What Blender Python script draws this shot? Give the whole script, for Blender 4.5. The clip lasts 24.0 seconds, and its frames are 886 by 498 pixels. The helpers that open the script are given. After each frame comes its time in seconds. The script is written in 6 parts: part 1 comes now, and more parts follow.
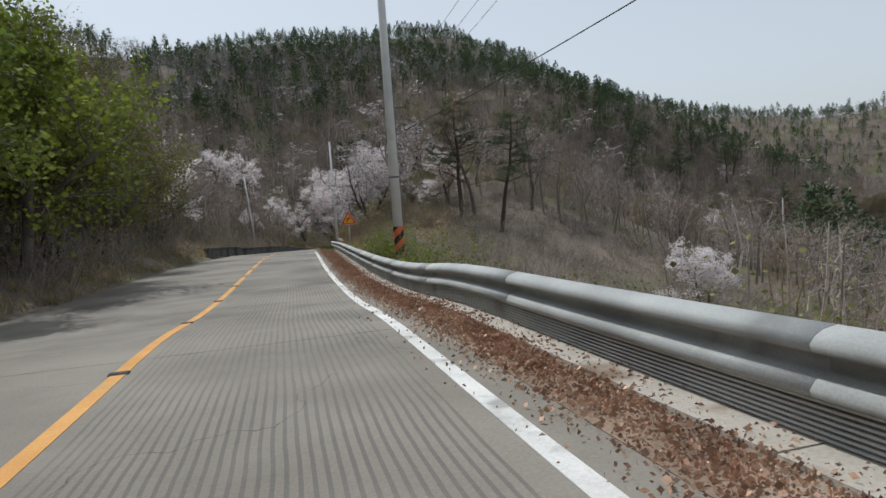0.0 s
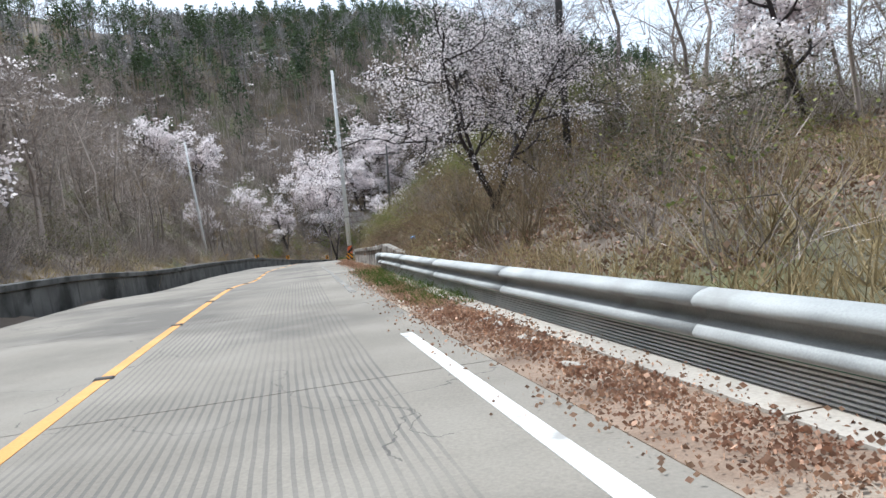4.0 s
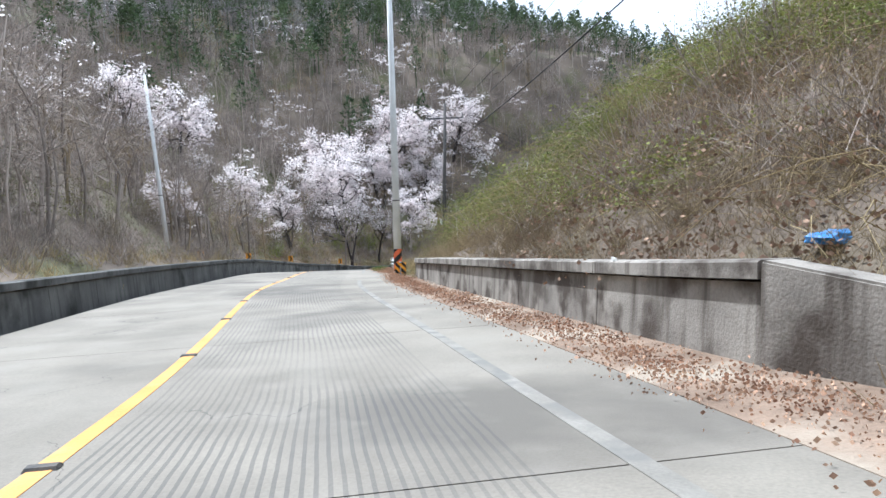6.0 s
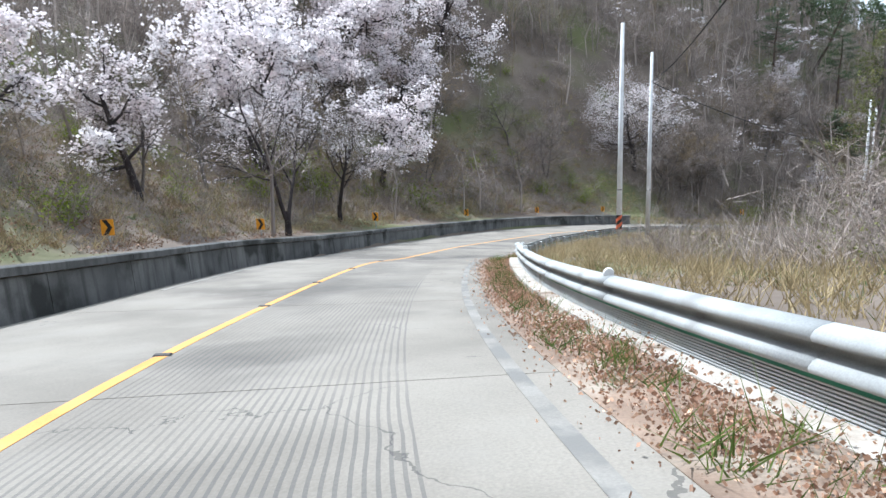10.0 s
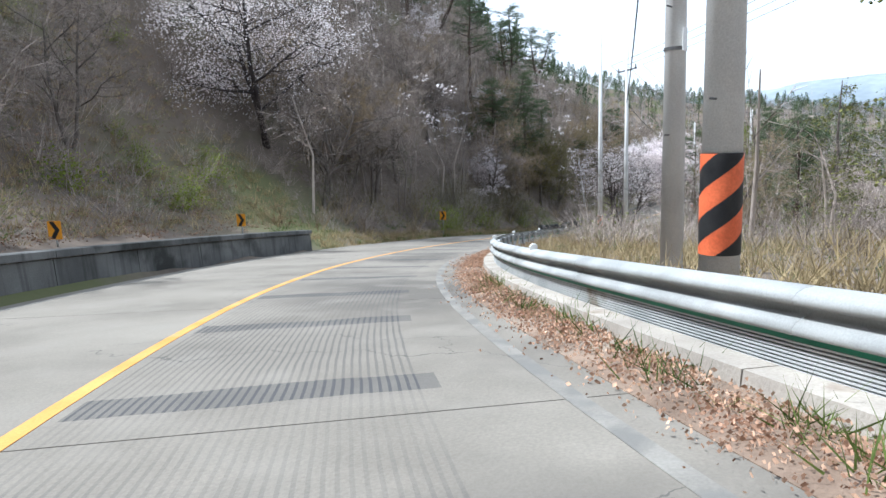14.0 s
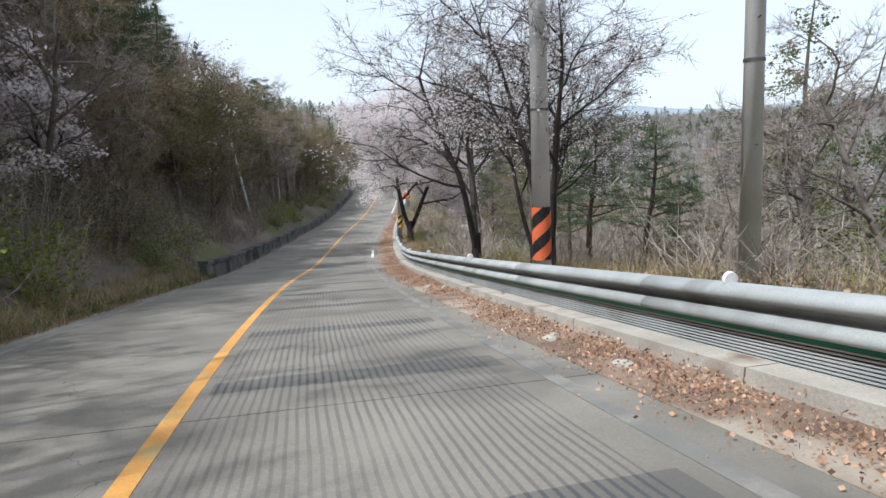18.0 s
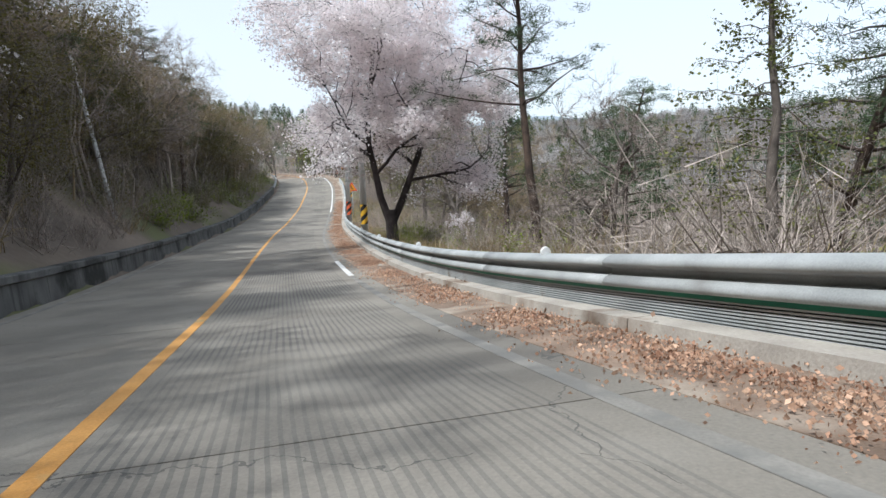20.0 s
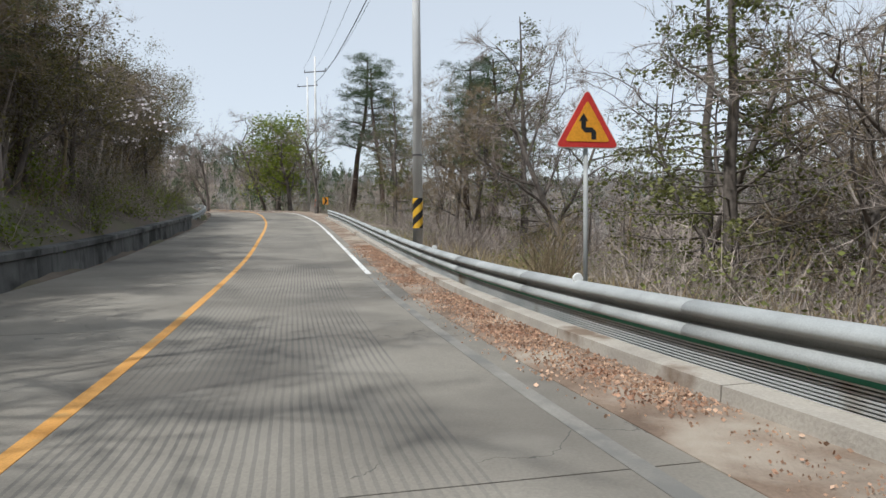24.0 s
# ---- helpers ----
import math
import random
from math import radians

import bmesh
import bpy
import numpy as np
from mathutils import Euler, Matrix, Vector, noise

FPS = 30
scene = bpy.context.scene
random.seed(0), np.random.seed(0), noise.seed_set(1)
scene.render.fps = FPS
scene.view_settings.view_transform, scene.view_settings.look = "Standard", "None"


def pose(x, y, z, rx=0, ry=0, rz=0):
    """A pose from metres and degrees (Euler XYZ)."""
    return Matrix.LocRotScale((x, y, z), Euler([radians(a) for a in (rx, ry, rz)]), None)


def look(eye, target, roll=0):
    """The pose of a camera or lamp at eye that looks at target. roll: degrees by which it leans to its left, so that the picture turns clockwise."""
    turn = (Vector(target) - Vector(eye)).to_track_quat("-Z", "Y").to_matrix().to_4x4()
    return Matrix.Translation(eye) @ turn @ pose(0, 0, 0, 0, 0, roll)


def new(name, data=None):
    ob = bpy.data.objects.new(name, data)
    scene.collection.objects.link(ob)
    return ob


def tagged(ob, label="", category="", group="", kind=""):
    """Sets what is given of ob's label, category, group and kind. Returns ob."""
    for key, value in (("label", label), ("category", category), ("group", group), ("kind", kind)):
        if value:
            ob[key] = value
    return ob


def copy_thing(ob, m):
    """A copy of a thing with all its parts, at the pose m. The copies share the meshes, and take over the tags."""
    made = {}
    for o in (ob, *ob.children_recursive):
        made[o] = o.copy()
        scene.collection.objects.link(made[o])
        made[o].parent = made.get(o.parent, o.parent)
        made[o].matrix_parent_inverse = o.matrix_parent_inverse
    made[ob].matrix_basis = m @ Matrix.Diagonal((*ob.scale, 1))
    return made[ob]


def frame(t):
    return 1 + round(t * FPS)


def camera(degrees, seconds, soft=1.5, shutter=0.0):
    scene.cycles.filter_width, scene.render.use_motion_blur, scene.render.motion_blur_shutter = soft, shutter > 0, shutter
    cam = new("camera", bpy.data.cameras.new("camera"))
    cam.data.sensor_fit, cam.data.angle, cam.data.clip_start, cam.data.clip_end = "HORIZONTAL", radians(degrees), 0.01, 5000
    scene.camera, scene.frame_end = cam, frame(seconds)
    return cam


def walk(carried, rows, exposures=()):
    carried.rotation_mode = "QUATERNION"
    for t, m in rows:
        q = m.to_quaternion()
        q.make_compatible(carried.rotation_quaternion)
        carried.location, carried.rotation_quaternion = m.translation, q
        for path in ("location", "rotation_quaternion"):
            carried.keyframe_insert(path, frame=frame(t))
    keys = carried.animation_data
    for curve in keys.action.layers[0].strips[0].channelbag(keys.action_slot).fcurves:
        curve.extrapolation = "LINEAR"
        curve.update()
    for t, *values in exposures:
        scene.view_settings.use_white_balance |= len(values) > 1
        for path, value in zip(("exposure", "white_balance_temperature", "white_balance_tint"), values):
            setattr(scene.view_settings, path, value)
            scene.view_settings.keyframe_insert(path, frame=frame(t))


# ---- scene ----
cam = camera(68.3, 24.0)
PATH = [
    (0.0, pose(0.000, 0.000, 1.150, 83.80, 3.88, 1.46)),
    (1.0, pose(-2.471, 9.077, 0.481, 83.14, 4.17, -0.63)),
    (1.5, pose(-3.525, 13.724, 0.176, 82.79, 5.15, -0.91)),
    (3.5, pose(-8.441, 32.734, -1.338, 83.90, 4.63, -1.25)),
    (4.0, pose(-9.789, 37.415, -1.626, 83.86, 4.87, -0.50)),
    (4.5, pose(-11.155, 42.321, -1.950, 84.63, 4.31, 0.23)),
    (5.0, pose(-12.469, 47.385, -2.339, 84.70, 2.94, 0.80)),
    (5.5, pose(-13.618, 52.401, -2.796, 84.47, 2.04, 0.69)),
    (6.0, pose(-14.718, 57.229, -3.261, 84.50, 1.50, -0.06)),
    (6.5, pose(-15.748, 62.153, -3.653, 84.13, 0.75, -1.00)),
    (7.0, pose(-16.699, 67.165, -4.182, 84.19, 0.98, -2.27)),
    (7.5, pose(-17.503, 72.094, -4.666, 83.65, 1.33, -3.18)),
    (8.0, pose(-18.216, 76.866, -5.129, 83.55, 1.39, -3.87)),
    (8.5, pose(-18.950, 81.687, -5.478, 82.62, 1.47, -4.35)),
    (9.0, pose(-19.636, 86.535, -5.841, 81.84, 1.26, -4.59)),
    (9.5, pose(-20.267, 91.654, -6.268, 79.88, 1.67, -4.51)),
    (11.5, pose(-20.788, 112.499, -9.424, 79.81, 0.73, -19.25)),
    (12.0, pose(-19.874, 117.609, -10.119, 79.79, 0.67, -25.38)),
    (12.5, pose(-18.234, 122.735, -10.941, 80.40, 0.48, -31.91)),
    (13.0, pose(-16.070, 127.798, -11.656, 80.97, 0.54, -37.78)),
    (13.5, pose(-13.417, 132.773, -12.367, 80.91, 1.40, -42.00)),
    (14.0, pose(-10.556, 137.446, -12.999, 81.15, 2.01, -45.44)),
    (14.5, pose(-7.635, 141.752, -13.503, 81.10, 1.13, -48.75)),
    (15.0, pose(-4.574, 145.593, -14.081, 81.69, 0.90, -52.98)),
    (15.5, pose(-0.911, 149.344, -14.601, 81.60, 1.34, -58.00)),
    (16.0, pose(2.977, 152.808, -15.242, 81.50, 1.77, -63.65)),
    (16.5, pose(7.155, 155.829, -15.863, 80.92, 1.92, -69.05)),
    (17.0, pose(11.607, 158.499, -16.424, 80.87, 2.43, -73.45)),
    (17.5, pose(16.167, 161.024, -16.985, 81.18, 2.81, -76.68)),
    (18.0, pose(20.573, 163.339, -17.536, 81.92, 2.31, -79.51)),
    (18.5, pose(25.099, 165.147, -18.060, 81.73, 1.21, -82.25)),
    (20.5, pose(43.907, 172.244, -20.862, 83.12, 2.55, -87.65)),
    (21.0, pose(49.134, 173.772, -21.345, 83.94, 1.73, -88.42)),
    (21.5, pose(54.803, 175.415, -21.819, 84.22, 1.11, -89.48)),
    (22.0, pose(60.872, 176.999, -22.218, 85.55, 2.21, -89.58)),
    (22.5, pose(67.296, 178.802, -22.626, 85.82, 0.29, -90.28)),
    (23.0, pose(73.860, 180.417, -22.93, 86.27, 0.99, -90.23)),
    (23.5, pose(80.408, 182.145, -23.19, 87.19, 1.70, -90.16)),
    (24.0, pose(85.814, 183.907, -23.398, 88.29, 0.38, -90.90)),
]
walk(cam, PATH, [(0.0, -0.75, 6000, 8), (1.5, -0.6, 6000, 8), (3.5, 0.0, 5750, 8), (4.0, 0.15, 5700, 8), (5.0, 0.5, 5600, 8), (8.0, 0.6, 5500, 8), (12.0, 0.5, 5500, 8), (15.0, 0.4, 5600, 8), (16.5, 0.15, 5700, 8), (18.0, 0.0, 5800, 8), (20.5, 0.0, 5800, 8), (22.0, -0.05, 5900, 8), (24.0, -0.35, 6000, 8)])

# ---- light ----
SUN_AZ, SUN_EL = 40.0, 56.0          # degrees west of +y, degrees up
sun_dir = Vector((-math.sin(radians(SUN_AZ)) * math.cos(radians(SUN_EL)), math.cos(radians(SUN_AZ)) * math.cos(radians(SUN_EL)), math.sin(radians(SUN_EL))))
sun = new("sun", bpy.data.lights.new("sun", "SUN"))
sun.data.energy, sun.data.angle, sun.data.color = 5.0, radians(0.6), (1.0, 0.96, 0.90)
sun.matrix_world = look(sun_dir * 300, (0, 0, 0))
world = bpy.data.worlds.new("sky")
scene.world = world
world.use_nodes = True
wn = world.node_tree
sky = wn.nodes.new("ShaderNodeTexSky")
sky.sky_type, sky.sun_disc = "NISHITA", False
sky.sun_elevation, sky.sun_rotation = radians(SUN_EL), radians(-SUN_AZ)
sky.air_density, sky.dust_density, sky.ozone_density = 1.0, 1.6, 1.0
wn.nodes["Background"].inputs["Strength"].default_value = 0.165
# a hazy spring sky: the blue is paled by thin white cloud
pale = wn.nodes.new("ShaderNodeHueSaturation")
pale.inputs["Saturation"].default_value, pale.inputs["Value"].default_value = 0.45, 1.15
haze = wn.nodes.new("ShaderNodeMix")
haze.data_type = "RGBA"
haze.inputs[0].default_value = 0.5
haze.inputs[7].default_value = (7.0, 7.2, 7.3, 1)
wn.links.new(sky.outputs[0], pale.inputs["Color"])
wn.links.new(pale.outputs[0], haze.inputs[6])
wn.links.new(haze.outputs[2], wn.nodes["Background"].inputs["Color"])


# ---- materials ----
def material(name, dark, light, scale=4.0, rough=0.85, bump=0.3, fine=60.0, metal=0.0, stain=None, stain_scale=0.6, stain_at=0.55, island=0.0, obj=0.0, see=0.0, streak=0.0):
    """Two-scale noise between two colours, an optional stain colour, bump, and a spread of brightness per island or object."""
    m = bpy.data.materials.new(name)
    m.use_nodes = True
    n, l = m.node_tree.nodes, m.node_tree.links
    b = n["Principled BSDF"]
    tc = n.new("ShaderNodeTexCoord")

    def noisy(sc, det=4.0):
        t = n.new("ShaderNodeTexNoise")
        t.inputs["Scale"].default_value, t.inputs["Detail"].default_value = sc, det
        l.new(tc.outputs["Object"], t.inputs["Vector"])
        return t.outputs["Fac"]

    def mixed(fac, a, c):
        x = n.new("ShaderNodeMix")
        x.data_type = "RGBA"
        for sock, v in ((x.inputs[6], a), (x.inputs[7], c)):
            if isinstance(v, tuple):
                sock.default_value = (*v, 1)
            else:
                l.new(v, sock)
        l.new(fac, x.inputs[0])
        return x.outputs[2]

    def ramp(fac, lo, hi):
        r = n.new("ShaderNodeMapRange")
        r.inputs[1].default_value, r.inputs[2].default_value = lo, hi
        l.new(fac, r.inputs[0])
        return r.outputs[0]

    big, small = noisy(scale), noisy(fine, 3.0)
    col = mixed(ramp(big, 0.32, 0.68), dark, light)
    dim = n.new("ShaderNodeHueSaturation")
    l.new(col, dim.inputs["Color"])
    l.new(ramp(small, 0.2, 0.8), dim.inputs["Value"])
    dim.inputs["Saturation"].default_value = 1.0
    add = n.new("ShaderNodeMath")
    add.operation = "MULTIPLY_ADD"
    l.new(small, add.inputs[0])
    add.inputs[1].default_value, add.inputs[2].default_value = 0.5, 0.75
    l.new(add.outputs[0], dim.inputs["Value"])
    col = dim.outputs[0]
    if stain:
        col = mixed(ramp(noisy(stain_scale, 6.0), stain_at, stain_at + 0.12), col, stain)
    if streak:
        # dark runs of water down the face
        mp = n.new("ShaderNodeMapping")
        mp.inputs["Scale"].default_value = (5.0, 5.0, 0.35)
        l.new(tc.outputs["Object"], mp.inputs["Vector"])
        st = n.new("ShaderNodeTexNoise")
        st.inputs["Scale"].default_value, st.inputs["Detail"].default_value = 1.0, 5.0
        l.new(mp.outputs[0], st.inputs["Vector"])
        sf = n.new("ShaderNodeMath")
        sf.operation = "MULTIPLY"
        l.new(ramp(st.outputs["Fac"], 0.5, 0.68), sf.inputs[0])
        sf.inputs[1].default_value = streak
        col = mixed(sf.outputs[0], col, stain)
    if island or obj:
        src = n.new("ShaderNodeNewGeometry").outputs["Random Per Island"] if island else n.new("ShaderNodeObjectInfo").outputs["Random"]
        v = n.new("ShaderNodeHueSaturation")
        k = n.new("ShaderNodeMath")
        k.operation = "MULTIPLY_ADD"
        l.new(src, k.inputs[0])
        k.inputs[1].default_value, k.inputs[2].default_value = 2 * (island or obj), 1 - (island or obj)
        l.new(k.outputs[0], v.inputs["Value"])
        l.new(col, v.inputs["Color"])
        col = v.outputs[0]
    l.new(col, b.inputs["Base Color"])
    b.inputs["Roughness"].default_value, b.inputs["Metallic"].default_value = rough, metal
    b.inputs["Specular IOR Level"].default_value = 0.3
    if see:
        # thin leaves and petals let light through
        tr = n.new("ShaderNodeBsdfTranslucent")
        l.new(col, tr.inputs["Color"])
        ms = n.new("ShaderNodeMixShader")
        ms.inputs[0].default_value = see
        l.new(b.outputs[0], ms.inputs[1])
        l.new(tr.outputs[0], ms.inputs[2])
        l.new(ms.outputs[0], n["Material Output"].inputs["Surface"])
    if bump:
        bp = n.new("ShaderNodeBump")
        bp.inputs["Strength"].default_value, bp.inputs["Distance"].default_value = bump, 0.02
        l.new(small, bp.inputs["Height"])
        l.new(bp.outputs[0], b.inputs["Normal"])
    return m


def road_material():
    """Grey concrete with lengthways saw-cut grooves in each lane, darker cross bands and wheel-polished tracks; UV is metres along and across."""
    m = material("concrete_road", (0.166, 0.149, 0.123), (0.247, 0.224, 0.187), 0.5, 0.82, 0.25, 45.0, stain=(0.124, 0.112, 0.095), stain_scale=0.22, stain_at=0.53)
    n, l = m.node_tree.nodes, m.node_tree.links
    b = n["Principled BSDF"]
    base = b.inputs["Base Color"].links[0].from_socket
    uv = n.new("ShaderNodeUVMap")
    uv.uv_map = "UVMap"
    sep = n.new("ShaderNodeSeparateXYZ")
    l.new(uv.outputs[0], sep.inputs[0])

    def op(kind, a, c, d=None):
        x = n.new("ShaderNodeMath")
        x.operation = kind
        for i, v in enumerate((a, c, d)):
            if v is None:
                continue
            if isinstance(v, (int, float)):
                x.inputs[i].default_value = v
            else:
                l.new(v, x.inputs[i])
        return x.outputs[0]

    along, across = sep.outputs[0], sep.outputs[1]
    wob = n.new("ShaderNodeTexNoise")
    wob.inputs["Scale"].default_value = 0.8
    l.new(uv.outputs[0], wob.inputs["Vector"])
    lane = op("ADD", across, op("MULTIPLY", wob.outputs[0], 0.05))
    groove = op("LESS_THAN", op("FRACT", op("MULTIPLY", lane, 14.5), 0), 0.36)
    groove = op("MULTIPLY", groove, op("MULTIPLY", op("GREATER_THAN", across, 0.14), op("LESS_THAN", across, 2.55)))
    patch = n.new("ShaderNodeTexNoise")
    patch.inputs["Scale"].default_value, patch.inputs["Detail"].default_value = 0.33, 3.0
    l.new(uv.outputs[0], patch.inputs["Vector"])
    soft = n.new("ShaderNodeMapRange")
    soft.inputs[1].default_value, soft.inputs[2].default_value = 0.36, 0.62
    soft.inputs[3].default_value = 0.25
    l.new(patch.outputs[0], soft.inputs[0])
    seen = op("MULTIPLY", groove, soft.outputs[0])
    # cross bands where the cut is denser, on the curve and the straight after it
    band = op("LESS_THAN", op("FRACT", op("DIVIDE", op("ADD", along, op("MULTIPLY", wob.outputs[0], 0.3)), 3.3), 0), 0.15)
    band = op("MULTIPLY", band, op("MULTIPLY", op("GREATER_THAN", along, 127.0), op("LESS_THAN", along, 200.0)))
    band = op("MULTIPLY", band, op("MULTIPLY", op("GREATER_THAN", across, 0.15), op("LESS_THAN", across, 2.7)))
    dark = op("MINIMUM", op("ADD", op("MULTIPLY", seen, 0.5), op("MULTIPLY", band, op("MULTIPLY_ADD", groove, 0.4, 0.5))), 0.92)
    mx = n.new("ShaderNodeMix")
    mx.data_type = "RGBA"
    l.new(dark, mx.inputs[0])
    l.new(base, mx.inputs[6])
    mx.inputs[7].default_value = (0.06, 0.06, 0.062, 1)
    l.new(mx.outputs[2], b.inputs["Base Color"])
    # thin wandering cracks and pale worn patches
    warp = n.new("ShaderNodeTexNoise")
    warp.inputs["Scale"].default_value, warp.inputs["Detail"].default_value = 1.1, 5.0
    l.new(uv.outputs[0], warp.inputs["Vector"])
    vm = n.new("ShaderNodeVectorMath")
    vm.operation = "MULTIPLY_ADD"
    l.new(warp.outputs["Color"], vm.inputs[0])
    vm.inputs[1].default_value = (1.6, 1.6, 0)
    l.new(uv.outputs[0], vm.inputs[2])
    vor = n.new("ShaderNodeTexVoronoi")
    vor.feature = "DISTANCE_TO_EDGE"
    vor.inputs["Scale"].default_value = 0.22
    l.new(vm.outputs[0], vor.inputs["Vector"])
    crack = op("MULTIPLY", op("MULTIPLY", op("LESS_THAN", vor.outputs["Distance"], 0.0013), 0.6), op("GREATER_THAN", patch.outputs[0], 0.47))
    worn = n.new("ShaderNodeMapRange")
    worn.inputs[1].default_value, worn.inputs[2].default_value, worn.inputs[4].default_value = 0.52, 0.72, 0.55
    l.new(warp.outputs["Fac"], worn.inputs[0])
    pal = n.new("ShaderNodeMix")
    pal.data_type = "RGBA"
    l.new(op("MULTIPLY", worn.outputs[0], op("SUBTRACT", 1.0, dark)), pal.inputs[0])
    l.new(mx.outputs[2], pal.inputs[6])
    pal.inputs[7].default_value = (0.25, 0.23, 0.196, 1)
    crk = n.new("ShaderNodeMix")
    crk.data_type = "RGBA"
    l.new(crack, crk.inputs[0])
    l.new(pal.outputs[2], crk.inputs[6])
    crk.inputs[7].default_value = (0.05, 0.048, 0.045, 1)
    l.new(crk.outputs[2], b.inputs["Base Color"])
    bp = n.new("ShaderNodeBump")
    bp.inputs["Strength"].default_value, bp.inputs["Distance"].default_value, bp.invert = 0.6, 0.008, True
    l.new(seen, bp.inputs["Height"])
    old = b.inputs["Normal"].links[0].from_socket
    l.new(old, bp.inputs["Normal"])
    l.new(bp.outputs[0], b.inputs["Normal"])
    return m


M_ROAD = road_material()
M_YELLOW = material("yellow_road_paint", (0.53, 0.255, 0.06), (0.64, 0.335, 0.095), 1.5, 0.7, 0.2, 50, stain=(0.42, 0.30, 0.13), stain_scale=2.0, stain_at=0.58)
M_WHITE = material("white_road_paint", (0.52, 0.51, 0.48), (0.72, 0.71, 0.68), 1.5, 0.7, 0.2, 50, stain=(0.33, 0.32, 0.30), stain_scale=2.5, stain_at=0.56)
M_FADED = material("worn_white_paint", (0.175, 0.163, 0.142), (0.26, 0.245, 0.215), 1.5, 0.75, 0.2, 50, stain=(0.165, 0.158, 0.143), stain_scale=2.0, stain_at=0.46)
M_STUD = material("road_stud", (0.03, 0.03, 0.03), (0.08, 0.07, 0.06), 20, 0.6, 0.2)
M_CONC = material("wall_concrete", (0.20, 0.182, 0.16), (0.36, 0.33, 0.29), 1.3, 0.9, 0.35, 35, stain=(0.085, 0.07, 0.058), stain_scale=1.4, stain_at=0.48, streak=0.8)
M_OLDCONC = material("blackened_wall_concrete", (0.075, 0.075, 0.072), (0.15, 0.148, 0.14), 0.9, 0.92, 0.4, 35, stain=(0.03, 0.031, 0.028), stain_scale=0.7, stain_at=0.52, streak=0.6)
M_KERB = material("kerb_concrete", (0.32, 0.29, 0.25), (0.48, 0.44, 0.38), 1.2, 0.9, 0.3, 40, stain=(0.20, 0.15, 0.11), stain_scale=1.2, stain_at=0.55)
M_STEEL = material("galvanised_steel", (0.30, 0.31, 0.303), (0.43, 0.44, 0.428), 1.6, 0.72, 0.1, 70, metal=0.2, stain=(0.26, 0.26, 0.245), stain_scale=1.5, stain_at=0.6)
M_PANEL = material("ribbed_steel_panel", (0.36, 0.38, 0.38), (0.52, 0.53, 0.52), 1.2, 0.6, 0.1, 60, metal=0.2, stain=(0.22, 0.18, 0.13), stain_scale=1.3, stain_at=0.6)
M_GREEN = material("green_painted_steel", (0.02, 0.14, 0.085), (0.03, 0.22, 0.13), 2.0, 0.5, 0.05, 60)
M_POLE = material("spun_concrete_pole", (0.56, 0.56, 0.55), (0.71, 0.71, 0.695), 1.0, 0.85, 0.15, 60, stain=(0.42, 0.41, 0.39), stain_scale=0.7, stain_at=0.58)
M_DARKPOLE = material("weathered_dark_pole", (0.05, 0.048, 0.045), (0.11, 0.10, 0.095), 1.5, 0.8, 0.2, 50)
M_IRON = material("dark_iron", (0.05, 0.05, 0.05), (0.12, 0.12, 0.12), 5, 0.6, 0.1)
M_WIRE = material("black_cable", (0.02, 0.02, 0.02), (0.035, 0.035, 0.035), 5, 0.7, 0)
M_RED = material("orange_red_sheeting", (0.62, 0.12, 0.045), (0.78, 0.18, 0.07), 2.5, 0.5, 0.05, 40)
M_AMBER = material("amber_sheeting", (0.66, 0.38, 0.03), (0.82, 0.50, 0.05), 2.5, 0.5, 0.05, 40)
M_ORANGE = material("orange_sign_face", (0.72, 0.30, 0.02), (0.86, 0.38, 0.03), 2.0, 0.45, 0.03, 40)
M_SIGNRED = material("red_sign_border", (0.52, 0.035, 0.03), (0.66, 0.06, 0.045), 2.0, 0.45, 0.03, 40)
M_BLACK = material("black_sheeting", (0.012, 0.012, 0.014), (0.03, 0.03, 0.03), 4.0, 0.5, 0.03, 40)
M_WHITEPLATE = material("white_plate", (0.70, 0.70, 0.68), (0.82, 0.82, 0.80), 4.0, 0.4, 0.03, 40)
M_DIRT = material("verge_dirt", (0.14, 0.098, 0.07), (0.28, 0.205, 0.15), 1.6, 0.95, 0.6, 35, stain=(0.34, 0.29, 0.23), stain_scale=0.9, stain_at=0.52)
M_GROUND = material("hillside_ground", (0.105, 0.084, 0.066), (0.19, 0.152, 0.118), 0.16, 0.95, 0.7, 4.0, stain=(0.11, 0.115, 0.05), stain_scale=0.09, stain_at=0.52)
M_LEAF = material("dry_fallen_leaf", (0.34, 0.19, 0.125), (0.58, 0.40, 0.28), 3.0, 0.9, 0.1, 50, island=0.45)
M_DUFF = material("weathered_dead_leaf", (0.20, 0.125, 0.085), (0.36, 0.245, 0.17), 3.0, 0.9, 0.1, 50, island=0.4)
M_STRAW = material("dry_grass", (0.24, 0.18, 0.095), (0.42, 0.34, 0.19), 1.0, 0.9, 0.0, 30, island=0.35, see=0.25)
M_GRASS = material("spring_grass", (0.055, 0.10, 0.02), (0.13, 0.17, 0.04), 1.0, 0.85, 0.0, 30, island=0.4, see=0.3)
M_BARK = material("grey_brown_bark", (0.075, 0.064, 0.055), (0.18, 0.152, 0.13), 3.0, 0.95, 0.5, 30)
M_CHERRYBARK = material("dark_cherry_bark", (0.022, 0.018, 0.017), (0.06, 0.048, 0.045), 3.0, 0.9, 0.5, 30)
